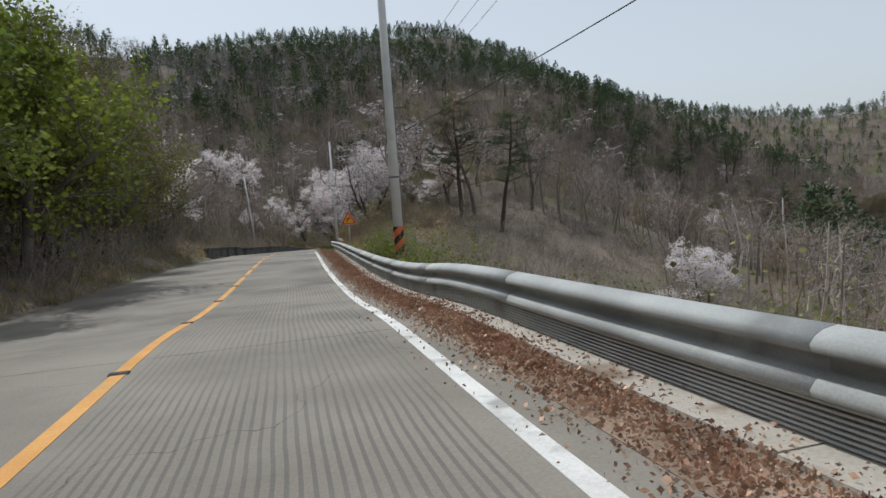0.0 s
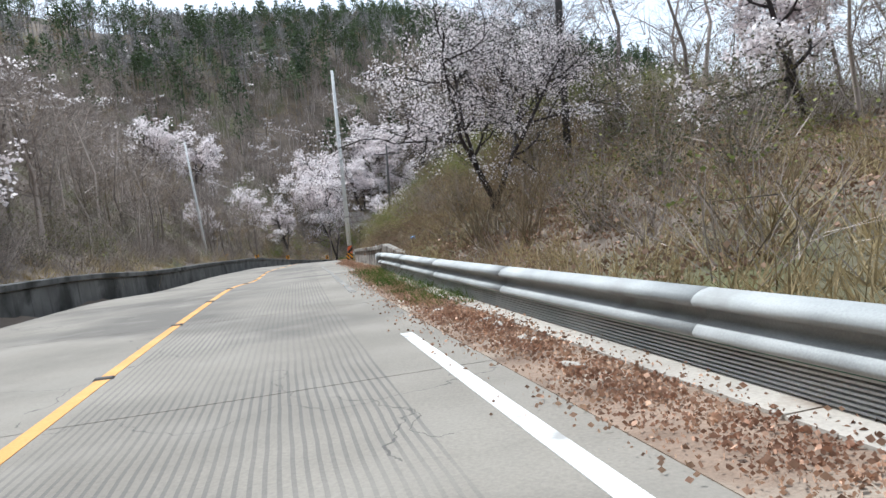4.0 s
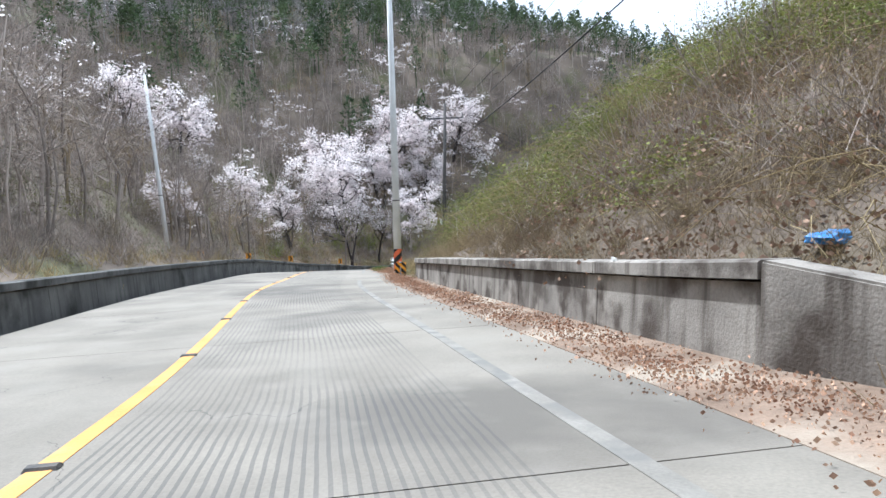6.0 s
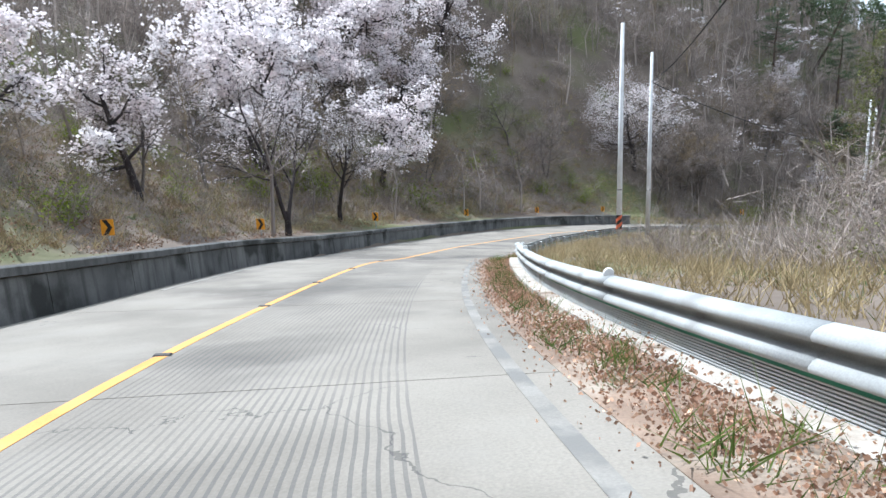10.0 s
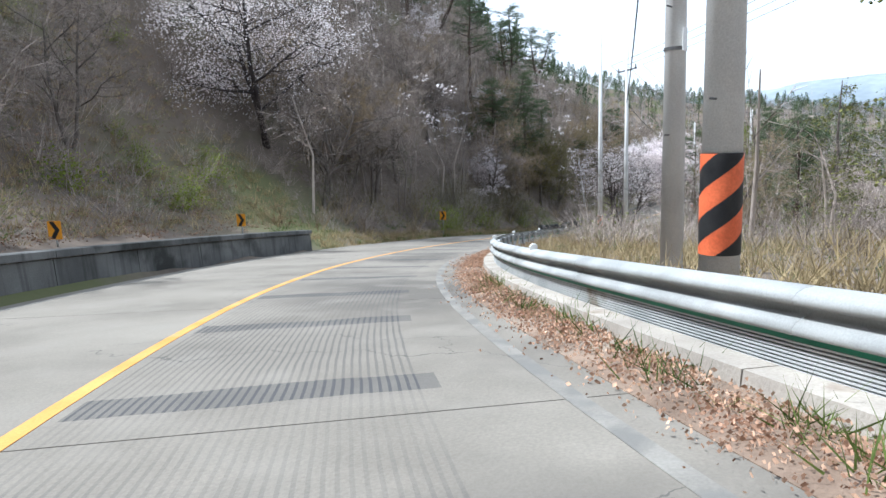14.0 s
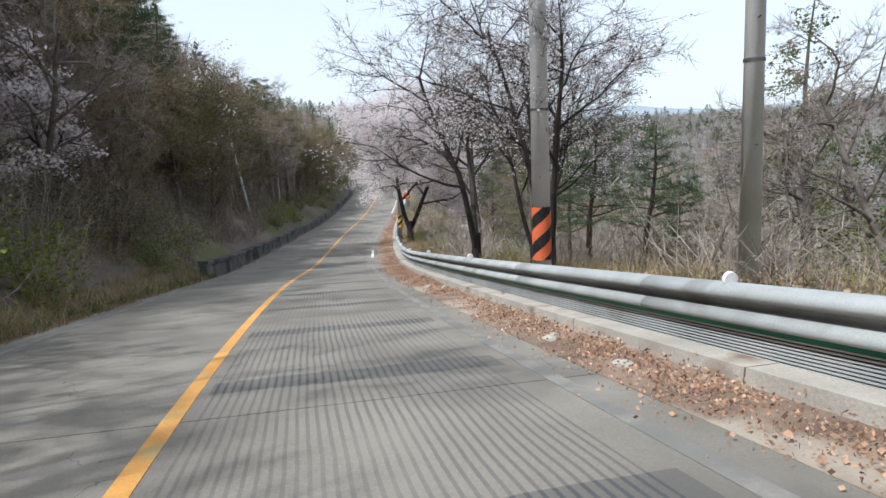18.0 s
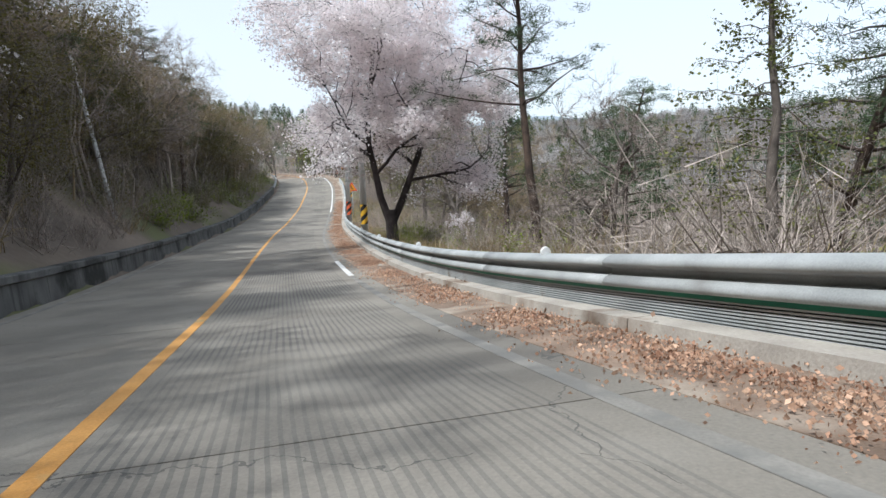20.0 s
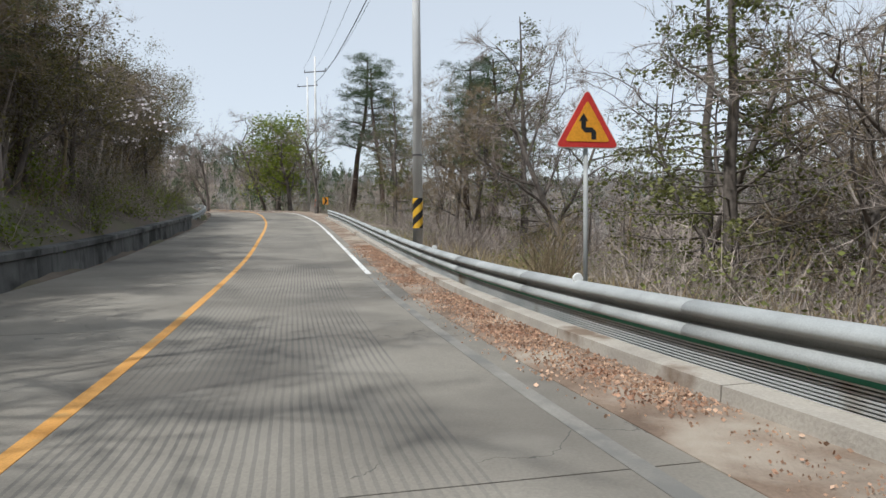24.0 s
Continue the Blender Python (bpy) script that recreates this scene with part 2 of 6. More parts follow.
M_PINEBARK = material("pine_bark", (0.04, 0.031, 0.026), (0.10, 0.07, 0.053), 3.0, 0.95, 0.5, 25)
M_TWIG = material("bare_twigs", (0.215, 0.180, 0.155), (0.405, 0.345, 0.30), 0.08, 0.95, 0.0, 3.0, island=0.5)
# cooler grey than bare_twigs: distance haze put into the far trees' colour
M_FARTWIG = material("haze_greyed_twigs", (0.20, 0.185, 0.178), (0.37, 0.35, 0.335), 0.08, 0.95, 0.0, 3.0, island=0.5)
M_BUD = material("budding_twigs", (0.19, 0.145, 0.095), (0.34, 0.265, 0.16), 0.1, 0.95, 0.0, 3.0, island=0.45, see=0.2)
M_LARCH = material("fresh_larch_needles", (0.10, 0.115, 0.035), (0.21, 0.21, 0.07), 0.3, 0.9, 0.0, 3.0, island=0.4, see=0.3)
M_PINE = material("pine_needles", (0.045, 0.072, 0.034), (0.105, 0.14, 0.065), 0.2, 0.8, 0.0, 3.0, island=0.45, see=0.15)
M_SPRING = material("young_green_leaves", (0.12, 0.17, 0.025), (0.30, 0.33, 0.05), 0.3, 0.75, 0.0, 3.0, island=0.4, see=0.35)
M_IVY = material("creeper_leaves", (0.12, 0.145, 0.04), (0.28, 0.285, 0.09), 0.3, 0.75, 0.0, 3.0, island=0.45, see=0.3)
M_BLOSSOM = material("cherry_blossom", (0.84, 0.76, 0.755), (0.93, 0.89, 0.885), 0.4, 0.8, 0.0, 3.0, island=0.07, see=0.5)
M_OLIVE = material("half_open_olive_leaves", (0.10, 0.095, 0.03), (0.21, 0.175, 0.065), 0.3, 0.8, 0.0, 3.0, island=0.45, see=0.3)
M_BLUE = material("blue_litter", (0.05, 0.2, 0.5), (0.1, 0.3, 0.62), 4, 0.5, 0.1)

# ---- the line of the road: the yellow line in the middle, x, y, z in metres ----
CENTRE = [
    (18.2, -62.0, 4.6), (9.1, -33.0, 2.3), (0.9, -8.5, 0.5), (-3.27, 5.76, -0.51), (-5.59, 14.34, -1.12), (-12.07, 38.98, -3.02),
    (-15.76, 54.65, -4.18), (-17.66, 64.14, -5.10), (-20.46, 76.77, -6.38), (-21.66, 85.9, -7.1), (-22.9, 97.55, -8.3),
    (-22.6, 107.8, -9.8), (-21.12, 118.26, -11.36), (-19.26, 124.61, -12.3), (-15.01, 134.12, -13.66), (-8.42, 143.74, -14.9),
    (-1.35, 151.12, -15.98), (7.18, 157.3, -17.15), (16.26, 162.35, -18.3), (26.67, 167.0, -19.55), (39.5, 171.9, -21.3),
    (52.1, 176.0, -22.8), (67.38, 180.6, -23.85), (82.07, 184.6, -24.5), (95.0, 187.5, -24.75), (112.0, 191.0, -24.1),
    (134.0, 196.2, -22.6), (150.0, 202.0, -21.5), (160.5, 211.0, -20.9), (164.0, 224.0, -20.4), (158.0, 240.0, -20.0), (140.0, 262.0, -19.0),
]


def spline(pts, step=0.25):
    """A Catmull-Rom curve through the points, in even steps of its length."""
    p = np.array(pts)
    p = np.vstack([2 * p[0] - p[1], p, 2 * p[-1] - p[-2]])
    out = []
    for i in range(1, len(p) - 2):
        u = np.linspace(0, 1, 60, endpoint=False)[:, None]
        a, b, c, d = p[i - 1], p[i], p[i + 1], p[i + 2]
        out.append(0.5 * (2 * b + (c - a) * u + (2 * a - 5 * b + 4 * c - d) * u ** 2 + (3 * b - a - 3 * c + d) * u ** 3))
    out = np.vstack(out)
    # smooth the height a little, as a road is graded
    k = np.hanning(121)
    k /= k.sum()
    out[60:-60, 2] = np.convolve(out[:, 2], k, "valid")
    s = np.r_[0, np.cumsum(np.hypot(*np.diff(out[:, :2], axis=0).T))]
    q = np.arange(0, s[-1], step)
    return np.stack([np.interp(q, s, out[:, j]) for j in range(3)], 1)


LINE = spline(CENTRE)
_i0 = int(np.argmin(np.hypot(LINE[:, 0] + 3.27, LINE[:, 1] - 5.76)))
LS = (np.arange(len(LINE)) - _i0) * 0.25     # metres along the road; 0 just ahead of the first stand
TAN = np.gradient(LINE[:, :2], axis=0)
k_ = np.hanning(17) / np.hanning(17).sum()
TAN = np.stack([np.convolve(np.pad(TAN[:, j], 8, "edge"), k_, "valid") for j in (0, 1)], 1)
TAN /= np.hypot(TAN[:, 0], TAN[:, 1])[:, None]
RIGHT = np.stack([TAN[:, 1], -TAN[:, 0]], 1)
S_MIN, S_MAX = float(LS[0]), float(LS[-1])


def at(s, d=0.0, h=0.0):
    """The place s metres along the road, d metres to the right of the yellow line and h above the road."""
    x, y, z = (np.interp(s, LS, LINE[:, j]) for j in range(3))
    rx, ry = np.interp(s, LS, RIGHT[:, 0]), np.interp(s, LS, RIGHT[:, 1])
    q = math.hypot(rx, ry)
    return Vector((x + rx / q * d, y + ry / q * d, z + h))


def yaw_at(s):
    """Heading of the road at s, in degrees from +y to the left."""
    return math.degrees(math.atan2(-np.interp(s, LS, TAN[:, 0]), np.interp(s, LS, TAN[:, 1])))


def table(rows):
    """A smooth curve through rows of (along, value)."""
    xs = np.arange(-70, 345, 1.0)
    ys = np.interp(xs, [r[0] for r in rows], [r[1] for r in rows])
    k = np.hanning(23) / np.hanning(23).sum()
    ys = np.convolve(np.pad(ys, 11, "edge"), k, "valid")
    return lambda s: float(np.interp(s, xs, ys))


lane_edge = table([(-60, 2.8), (15, 2.8), (34, 3.1), (60, 3.1), (80, 3.25), (94, 3.4), (115, 3.6), (134, 3.7), (143, 3.45), (155, 3.1), (180, 2.9), (200, 2.85), (217, 2.85), (235, 3.05), (250, 3.4), (300, 3.4)])
left_edge = table([(-60, 4.6), (40, 4.4), (60, 3.8), (80, 3.4), (98, 3.4), (120, 4.0), (130, 4.3), (152, 4.3), (171, 4.0), (182, 3.4), (195, 3.4), (220, 4.0), (320, 4.0)])
pave = table([(-60, 0), (48, 0), (56, .7), (82, .7), (90, 0), (300, 0)])
rail_d = table([(-60, 3.88), (10, 3.88), (36, 4.45), (58, 4.6), (86, 5.0), (100, 4.9), (122, 5.2), (144, 4.75), (156, 4.4), (170, 4.2), (188, 4.2), (215, 4.4), (222, 4.5), (234, 4.8), (250, 4.85), (300, 4.9)])


def mesh_of(name, verts, faces, mat, smooth=False):
    me = bpy.data.meshes.new(name)
    me.from_pydata([tuple(v) for v in verts], [], faces)
    if mat:
        me.materials.append(mat)
    if smooth:
        me.polygons.foreach_set("use_smooth", [True] * len(me.polygons))
    me.update()
    return me


def thing(name, label, category, group="", kind="", where=None):
    ob = new(name)
    if where is not None:
        ob.matrix_world = where
    return tagged(ob, label, category, group, kind)


def part_mesh(name, me, parent, label=""):
    ob = new(name, me)
    ob.parent = parent
    if label:
        tagged(ob, label)
    return ob


def part(name, bm, mat, parent, label="", smooth=False):
    """One bmesh as one mesh object under a thing or a part."""
    me = bpy.data.meshes.new(name)
    bm.to_mesh(me)
    bm.free()
    me.materials.append(mat)
    if smooth:
        me.polygons.foreach_set("use_smooth", [True] * len(me.polygons))
    return part_mesh(name, me, parent, label)


def swept(name, s0, s1, prof, mat, base=None, step=1.0, uv=False, smooth=False, caps=True):
    """A closed profile of (d, h) carried along the road from s0 to s1."""
    n = max(1, int(math.ceil((s1 - s0) / step)))
    verts, faces, m = [], [], len(prof)
    ss = [s0 + (s1 - s0) * i / n for i in range(n + 1)]
    for s in ss:
        o = base(s) if base else 0.0
        for d, h in prof:
            d = d(s) if callable(d) else d
            h = h(s) if callable(h) else h
            verts.append(at(s, o + d, h))
    for i in range(n):
        for j in range(m):
            a, b = i * m + j, i * m + (j + 1) % m
            faces.append((a, a + m, b + m, b))
    if caps:
        faces += [tuple(range(m)), tuple(reversed(range(n * m, n * m + m)))]
    me = mesh_of(name, verts, faces, mat, smooth)
    if uv:
        lay = me.uv_layers.new(name="UVMap")
        dd = [[(d(s) if callable(d) else d) for d, _ in prof] for s in ss]
        for lp in me.loops:
            i, j = divmod(lp.vertex_index, m)
            lay.data[lp.index].uv = (ss[i], dd[i][j])
    return me


# ---- the road: a bed and two lanes of cast slabs ----
road = tagged(new("road", swept("road", S_MIN + 1, S_MAX - 1, [(lambda s: -left_edge(s) - 0.5, -0.09), (lambda s: -left_edge(s) - 0.5, -0.3), (lambda s: rail_d(s) + 0.6, -0.3), (lambda s: rail_d(s) + 0.6, -0.09)], M_DIRT, step=2.0)),
              "grey grooved concrete mountain road with a yellow centre line", "road", kind="structure")
slab_s = [-54 + 6.1 * i for i in range(61)]
for a, b in zip(slab_s[:-1], slab_s[1:]):
    for lo, hi in ((lambda s: -left_edge(s), lambda s: -0.008), (lambda s: 0.008, lambda s: lane_edge(s) + 0.42 + pave(s))):
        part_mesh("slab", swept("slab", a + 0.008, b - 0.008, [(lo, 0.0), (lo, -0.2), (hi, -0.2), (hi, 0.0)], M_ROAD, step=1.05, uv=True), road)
part_mesh("yellow_line", swept("yellow_line", S_MIN + 3, 330, [(-0.068, 0.005), (-0.068, -0.01), (0.068, -0.01), (0.068, 0.005)], M_YELLOW), road, "worn solid yellow centre line")
for a, b, m in ((-54, 39.6, M_WHITE), (46, 78, M_FADED), (84, 150, M_FADED), (150, 215.4, M_FADED), (215.6, 221.3, M_WHITE), (221.5, 264.2, M_FADED), (264.6, 325, M_WHITE)):
    part_mesh("white_line", swept("white_line", a, b, [(lambda s: lane_edge(s) - 0.07, 0.005), (lambda s: lane_edge(s) - 0.07, -0.01), (lambda s: lane_edge(s) + 0.07, -0.01), (lambda s: lane_edge(s) + 0.07, 0.005)], m), road, "white edge line")
for a, b in ((108, 215), (215, 240)):
    part_mesh("white_line", swept("white_line", a, b, [(lambda s: -left_edge(s) + 0.28, 0.005), (lambda s: -left_edge(s) + 0.28, -0.01), (lambda s: -left_edge(s) + 0.4, -0.01), (lambda s: -left_edge(s) + 0.4, 0.005)], M_FADED), road, "worn white edge line")
# reflecting studs on the yellow line
stud_me = None
for i in range(40):
    s = -52 + 4.35 * i
    bm = bmesh.new()
    bmesh.ops.create_cube(bm, size=1, matrix=Matrix.Diagonal((0.19, 0.10, 0.022, 1)))
    for v in bm.verts:
        if v.co.z > 0:
            v.co.y *= 0.55
            v.co.x *= 0.85
    if stud_me is None:
        stud_me = bpy.data.meshes.new("road_stud")
        bm.to_mesh(stud_me)
        stud_me.materials.append(M_STUD)
    bm.free()
    ob = part_mesh("road_stud", stud_me, road)
    ob.matrix_world = Matrix.Translation(at(s, 0, 0.014)) @ pose(0, 0, 0, 0, 0, yaw_at(s))
part_mesh("dirt_verge", swept("dirt_verge", S_MIN + 1, 325, [(lambda s: lane_edge(s) + 0.36 + pave(s), 0.006), (lambda s: lane_edge(s) + 0.36 + pave(s), -0.1), (lambda s: rail_d(s) + 0.7, -0.1), (lambda s: rail_d(s) + 0.7, 0.06)], M_DIRT, step=1.0), road, "brown leaf-strewn dirt verge")


# ---- the ground: one sheet to the horizon ----
R_D = [0, 4.6, 5.4, 6.5, 9, 14, 22, 40, 80, 160]
RIGHT_H = [  # height over the road at those distances to the right, by place along the road
    (-60, [-.9, -.1, -0.31, -.6, -1.8, -4.5, -8, -13, -18, -22]), (20, [-.9, -.1, -0.27, -.5, -1.5, -4, -7, -12, -16, -20]), (32, [-.9, 0, 0.084, .2, .2, -1.0, -3, -8, -14, -18]),
    (42, [-.9, -.1, 0.068, .3, 1.2, 2.4, 2.0, -3, -10, -14]), (56, [-.9, -.8, 0.15, .5, 2.2, 4.4, 5.5, 1, -7, -10]), (60, [-.9, -.8, 0.15, 1.3, 3.8, 7.5, 9.5, 5, -6, -8]), (74, [-.9, -.8, 0.15, 1.3, 3.3, 7.0, 9.5, 6, -4, -6]),
    (84, [-.9, 0, 0.13, .3, .8, 2.6, 4.6, 5, 0, -4]), (96, [-.9, 0, 0.1, .25, .3, .9, 3.2, 5, 1, -4]), (110, [-.9, 0, 0.1, .25, .3, .4, 1.2, 3.0, 1.5, -3]), (140, [-.9, 0, 0.1, .25, .3, 1.2, 2.2, 3.0, .5, -2]),
    (156, [-.9, 0, 0.13, .3, .35, 1.1, 2.0, 1.0, -2, -4]), (180, [-.9, 0, 0.13, .3, .3, 0.2, 0.2, -1.5, -6, -10]), (215, [-.9, 0, 0.042, .1, -.5, -2.5, -5.5, -9, -12, -14]), (330, [-.9, 0, 0.042, .1, -.6, -3, -6, -10, -13, -16])]
L_D = [0, 4.3, 5.2, 8, 13, 20, 40, 80, 160]
LEFT_H = [
    (-60, [-.9, -.1, .1, 1.2, 4.5, 9, 18, 32, 50]), (20, [-.9, -.1, .2, 1.4, 4.5, 9, 18, 32, 50]), (50, [-.9, -.2, .75, 1.6, 4.5, 9.5, 21, 38, 62]), (80, [-.9, -.2, .75, 2.0, 6.5, 12.5, 27, 50, 80]), (105, [-.9, -.2, .66, .75, 4.7, 12.5, 28, 54, 86]),
    (120, [-.9, -.2, .66, .75, 3.6, 10, 25, 52, 88]), (132, [-.9, -.2, .66, .75, 2.2, 7.0, 22, 50, 88]), (165, [-.9, -.2, .66, .75, 2.6, 9.5, 33, 66, 100]), (172, [-.9, -.1, .2, 1.2, 6, 18, 41, 76, 106]), (205, [-.9, -.1, .3, 2.6, 11.5, 24, 54, 82, 106]),
    (214, [-.9, -.2, .7, 2.4, 10.5, 21, 45, 80, 98]), (240, [-.9, -.2, .7, 2.4, 9.0, 17, 34, 52, 70]), (260, [-.9, -.2, .7, 2.2, 7.5, 14, 28, 40, 52]), (288, [-.9, -.2, .6, 1.6, 4, 6, 10, 15, 22]), (330, [-.9, -.2, .5, 1.0, 2.2, 4, 6, 10, 16])]
SAMP = np.arange(0, len(LINE), 8)


def ground(xy):
    """Heights of the ground at an n x 2 array of places."""
    out = np.empty(len(xy))
    ls, ln, rt = LS[SAMP], LINE[SAMP], RIGHT[SAMP]
    rh = np.stack([np.interp(ls, [r[0] for r in RIGHT_H], [r[1][k] for r in RIGHT_H]) for k in range(len(R_D))], 1)
    lh = np.stack([np.interp(ls, [r[0] for r in LEFT_H], [r[1][k] for r in LEFT_H]) for k in range(len(L_D))], 1)
    for a in range(0, len(xy), 4000):
        p = xy[a:a + 4000]
        dv = p[:, None, :] - ln[None, :, :2]
        r2 = (dv ** 2).sum(-1)
        i = r2.argmin(1)
        dist = np.sqrt(r2[np.arange(len(p)), i])
        d = (dv[np.arange(len(p)), i] * rt[i]).sum(1)
        side = np.where(d >= 0, 1, -1)
        dist = np.where(dist < 15, np.maximum(np.abs(d), 0) * (dist < 15) + 0, dist)
        w = 1 / (r2 + 0.6) ** 2.5
        w /= w.sum(1, keepdims=True)
        zr = w @ ln[:, 2]
        hr, hl = w @ rh, w @ lh
        off = np.array([np.interp(q, R_D, u) if sd > 0 else np.interp(q, L_D, v) for q, sd, u, v in zip(dist, side, hr, hl)])
        far = np.clip((dist - 40) / 160, 0, 1)
        x, y = p[:, 0], p[:, 1]
        # the mountain to the north and west, the valley to the south-east, hazy hills beyond
        ridge = 92 * np.exp(-((y - 400 + 0.12 * x) / 150) ** 2) * np.clip(1.0 - np.clip(x, 0, 500) / 520, 0.15, 1) - 8
        west = 75 * np.exp(-((x + 260) / 130) ** 2) * np.clip(1.1 - np.abs(y - 150) / 600, 0, 1)
        rad = np.hypot(x - 100, y - 100)
        hills = np.clip((rad - 420) / 900, 0, 1) * (14 + 10 * np.sin(np.arctan2(y, x) * 5.3 + 1.1))
        glob = np.maximum(np.maximum(ridge, west), -30 + 0 * x) + hills - 8 * np.clip((x - 50) / 200, 0, 1)
        out[a:a + 4000] = (zr + off) * (1 - far) + glob * far + np.where(dist > 300, 0, 0)
    return out


def spread(lo, hi, step, grow, end_lo, end_hi):
    mid = list(np.arange(lo, hi + step, step))
    a, st = [lo], step
    while a[-1] > end_lo:
        st *= grow
        a.append(a[-1] - st)
    b, st = [mid[-1]], step
    while b[-1] < end_hi:
        st *= grow
        b.append(b[-1] + st)
    return np.array(list(reversed(a[1:])) + mid + b[1:])


gx = spread(-50, 125, 1.3, 1.09, -2600, 3000)
gy = spread(-14, 215, 1.3, 1.09, -2600, 3200)
GX, GY = np.meshgrid(gx, gy)
gxy = np.stack([GX.ravel(), GY.ravel()], 1)
gz = ground(gxy)
# lumps off the road
_dmin = np.array([np.min((LINE[::8, 0] - x) ** 2 + (LINE[::8, 1] - y) ** 2) for x, y in gxy]) ** 0.5
lump = np.array([noise.noise((x * 0.35, y * 0.35, 0)) * 0.22 + noise.noise((x * 0.06, y * 0.06, 3)) * 1.1 + noise.noise((x * 0.012, y * 0.012, 7)) * 6 for x, y in gxy])
gz = gz + lump * np.clip((_dmin - 6.5) / 12, 0, 1) * np.clip(_dmin / 30, 0.35, 1.6)
nx, ny = len(gx), len(gy)
gv = np.column_stack([gxy, gz])
gf = [(j * nx + i, j * nx + i + 1, (j + 1) * nx + i + 1, (j + 1) * nx + i) for j in range(ny - 1) for i in range(nx - 1)]
ground_ob = tagged(new("ground", mesh_of("ground", gv, gf, M_GROUND, True)), "brown leaf-covered mountainside and valley", "ground", kind="structure")


# the hazy hills beyond, far behind everything; haze is mixed into their base colour
bv, bf = [], []
for i in range(241):
    a = 6.2832 * i / 240
    hgt = 95 + 55 * noise.noise((math.cos(a) * 2.2, math.sin(a) * 2.2, 0.3)) + 40 * noise.noise((math.cos(a) * 7, math.sin(a) * 7, 2)) + 9 * noise.noise((math.cos(a) * 40, math.sin(a) * 40, 5))
    for rr, zz in ((1900, -160), (1900, hgt * 0.45), (2150, hgt)):
        bv.append((60 + rr * math.cos(a), 100 + rr * math.sin(a), zz))
for i in range(240):
    for k in (0, 1):
        bf.append((3 * i + k, 3 * i + 3 + k, 3 * i + 4 + k, 3 * i + 1 + k))
M_FAR = material("haze_tinted_hills", (0.20, 0.24, 0.27), (0.27, 0.31, 0.34), 0.004, 1.0, 0.0, 0.03)
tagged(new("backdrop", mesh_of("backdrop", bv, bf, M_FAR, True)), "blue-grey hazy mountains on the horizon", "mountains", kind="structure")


def g_at(x, y):
    """Height of the built ground sheet at a place."""
    i = int(np.clip(np.searchsorted(gx, x) - 1, 0, nx - 2))
    j = int(np.clip(np.searchsorted(gy, y) - 1, 0, ny - 2))
    u, v = (x - gx[i]) / (gx[i + 1] - gx[i]), (y - gy[j]) / (gy[j + 1] - gy[j])
    z = lambda a, b: gz[b * nx + a]
    return float((1 - v) * ((1 - u) * z(i, j) + u * z(i + 1, j)) + v * ((1 - u) * z(i, j + 1) + u * z(i + 1, j + 1)))


def side_of(x, y):
    """Place along the road and distance to its right for a point."""
    k = int(np.argmin((LINE[:, 0] - x) ** 2 + (LINE[:, 1] - y) ** 2))
    return float(LS[k]), float((x - LINE[k, 0]) * RIGHT[k, 0] + (y - LINE[k, 1]) * RIGHT[k, 1]), math.hypot(x - LINE[k, 0], y - LINE[k, 1])


# ---- walls along the road ----
def wall(name, s0, s1, base, side, height, label, joint=3.05, mat=None, fall=0.0):
    """A cast retaining wall with a coping, in bays with open joints; fall: how much lower the far end is."""
    def up(less):
        return lambda q: height - fall * (q - s0) / (s1 - s0) - less
    top = tagged(new(name, swept(name, s0 + 0.05, s1 - 0.05, [(0.1 * side, -0.3), (0.34 * side, -0.3), (0.34 * side, up(0.12)), (0.1 * side, up(0.12))], M_CONC, base, step=1.2)), label, "wall", kind="structure")
    s, mat = s0, mat or M_OLDCONC
    while s < s1 - 0.4:
        e = min(s + joint, s1)
        part_mesh("wall_bay", swept("wall_bay", s + 0.012, e - 0.012, [(0.0, -0.3), (0.3 * side, -0.3), (0.3 * side, up(0.19)), (0.05 * side, up(0.19))], mat, base, step=1.1), top)
        part_mesh("coping", swept("coping", s + 0.006, e - 0.006, [(-0.03 * side, up(0.16)), (0.38 * side, up(0.16)), (0.38 * side, up(0.0)), (0.0, up(0.0)), (-0.03 * side, up(0.02))], mat, base, step=1.1), top)
        s = e
    return top


wall("wall_left_upper", 44, 165, lambda s: -left_edge(s) - 0.25, -1, 0.88, "long dark stained concrete retaining wall")
wall("wall_left_lower", 207, 290, lambda s: -left_edge(s) - 0.3, -1, 0.72, "low dark concrete retaining wall under the trees")
wall("wall_bank", 57.6, 77.5, lambda s: 5.1 + 0.012 * (s - 57.6), 1, 0.94, "streaked concrete retaining wall below an overgrown bank", 3.15, M_CONC, 0.17)
# the sloping wing at the near end of the bank's wall, and the stepped far end
def wing(name, s0, d0, h0, s1, d1, h1, label):
    """A sloping wing at an end of the bank's wall."""
    v = [at(q, d + w, h) for h_ in (0, 1) for q, d, h in ((s0, d0, h0 if h_ else -.3), (s1, d1, h1 if h_ else -.3)) for w in (0, .3)]
    f = [(0, 1, 3, 2), (6, 7, 5, 4), (0, 4, 5, 1), (1, 5, 7, 3), (3, 7, 6, 2), (2, 6, 4, 0)]
    me = mesh_of(name, v, f, M_CONC)
    bm = bmesh.new()
    bm.from_mesh(me)
    bmesh.ops.recalc_face_normals(bm, faces=bm.faces)
    bmesh.ops.bevel(bm, geom=bm.edges[:], offset=0.02, segments=2, affect="EDGES")
    bm.to_mesh(me)
    bm.free()
    return tagged(new(name, me), label, "wall", kind="structure")


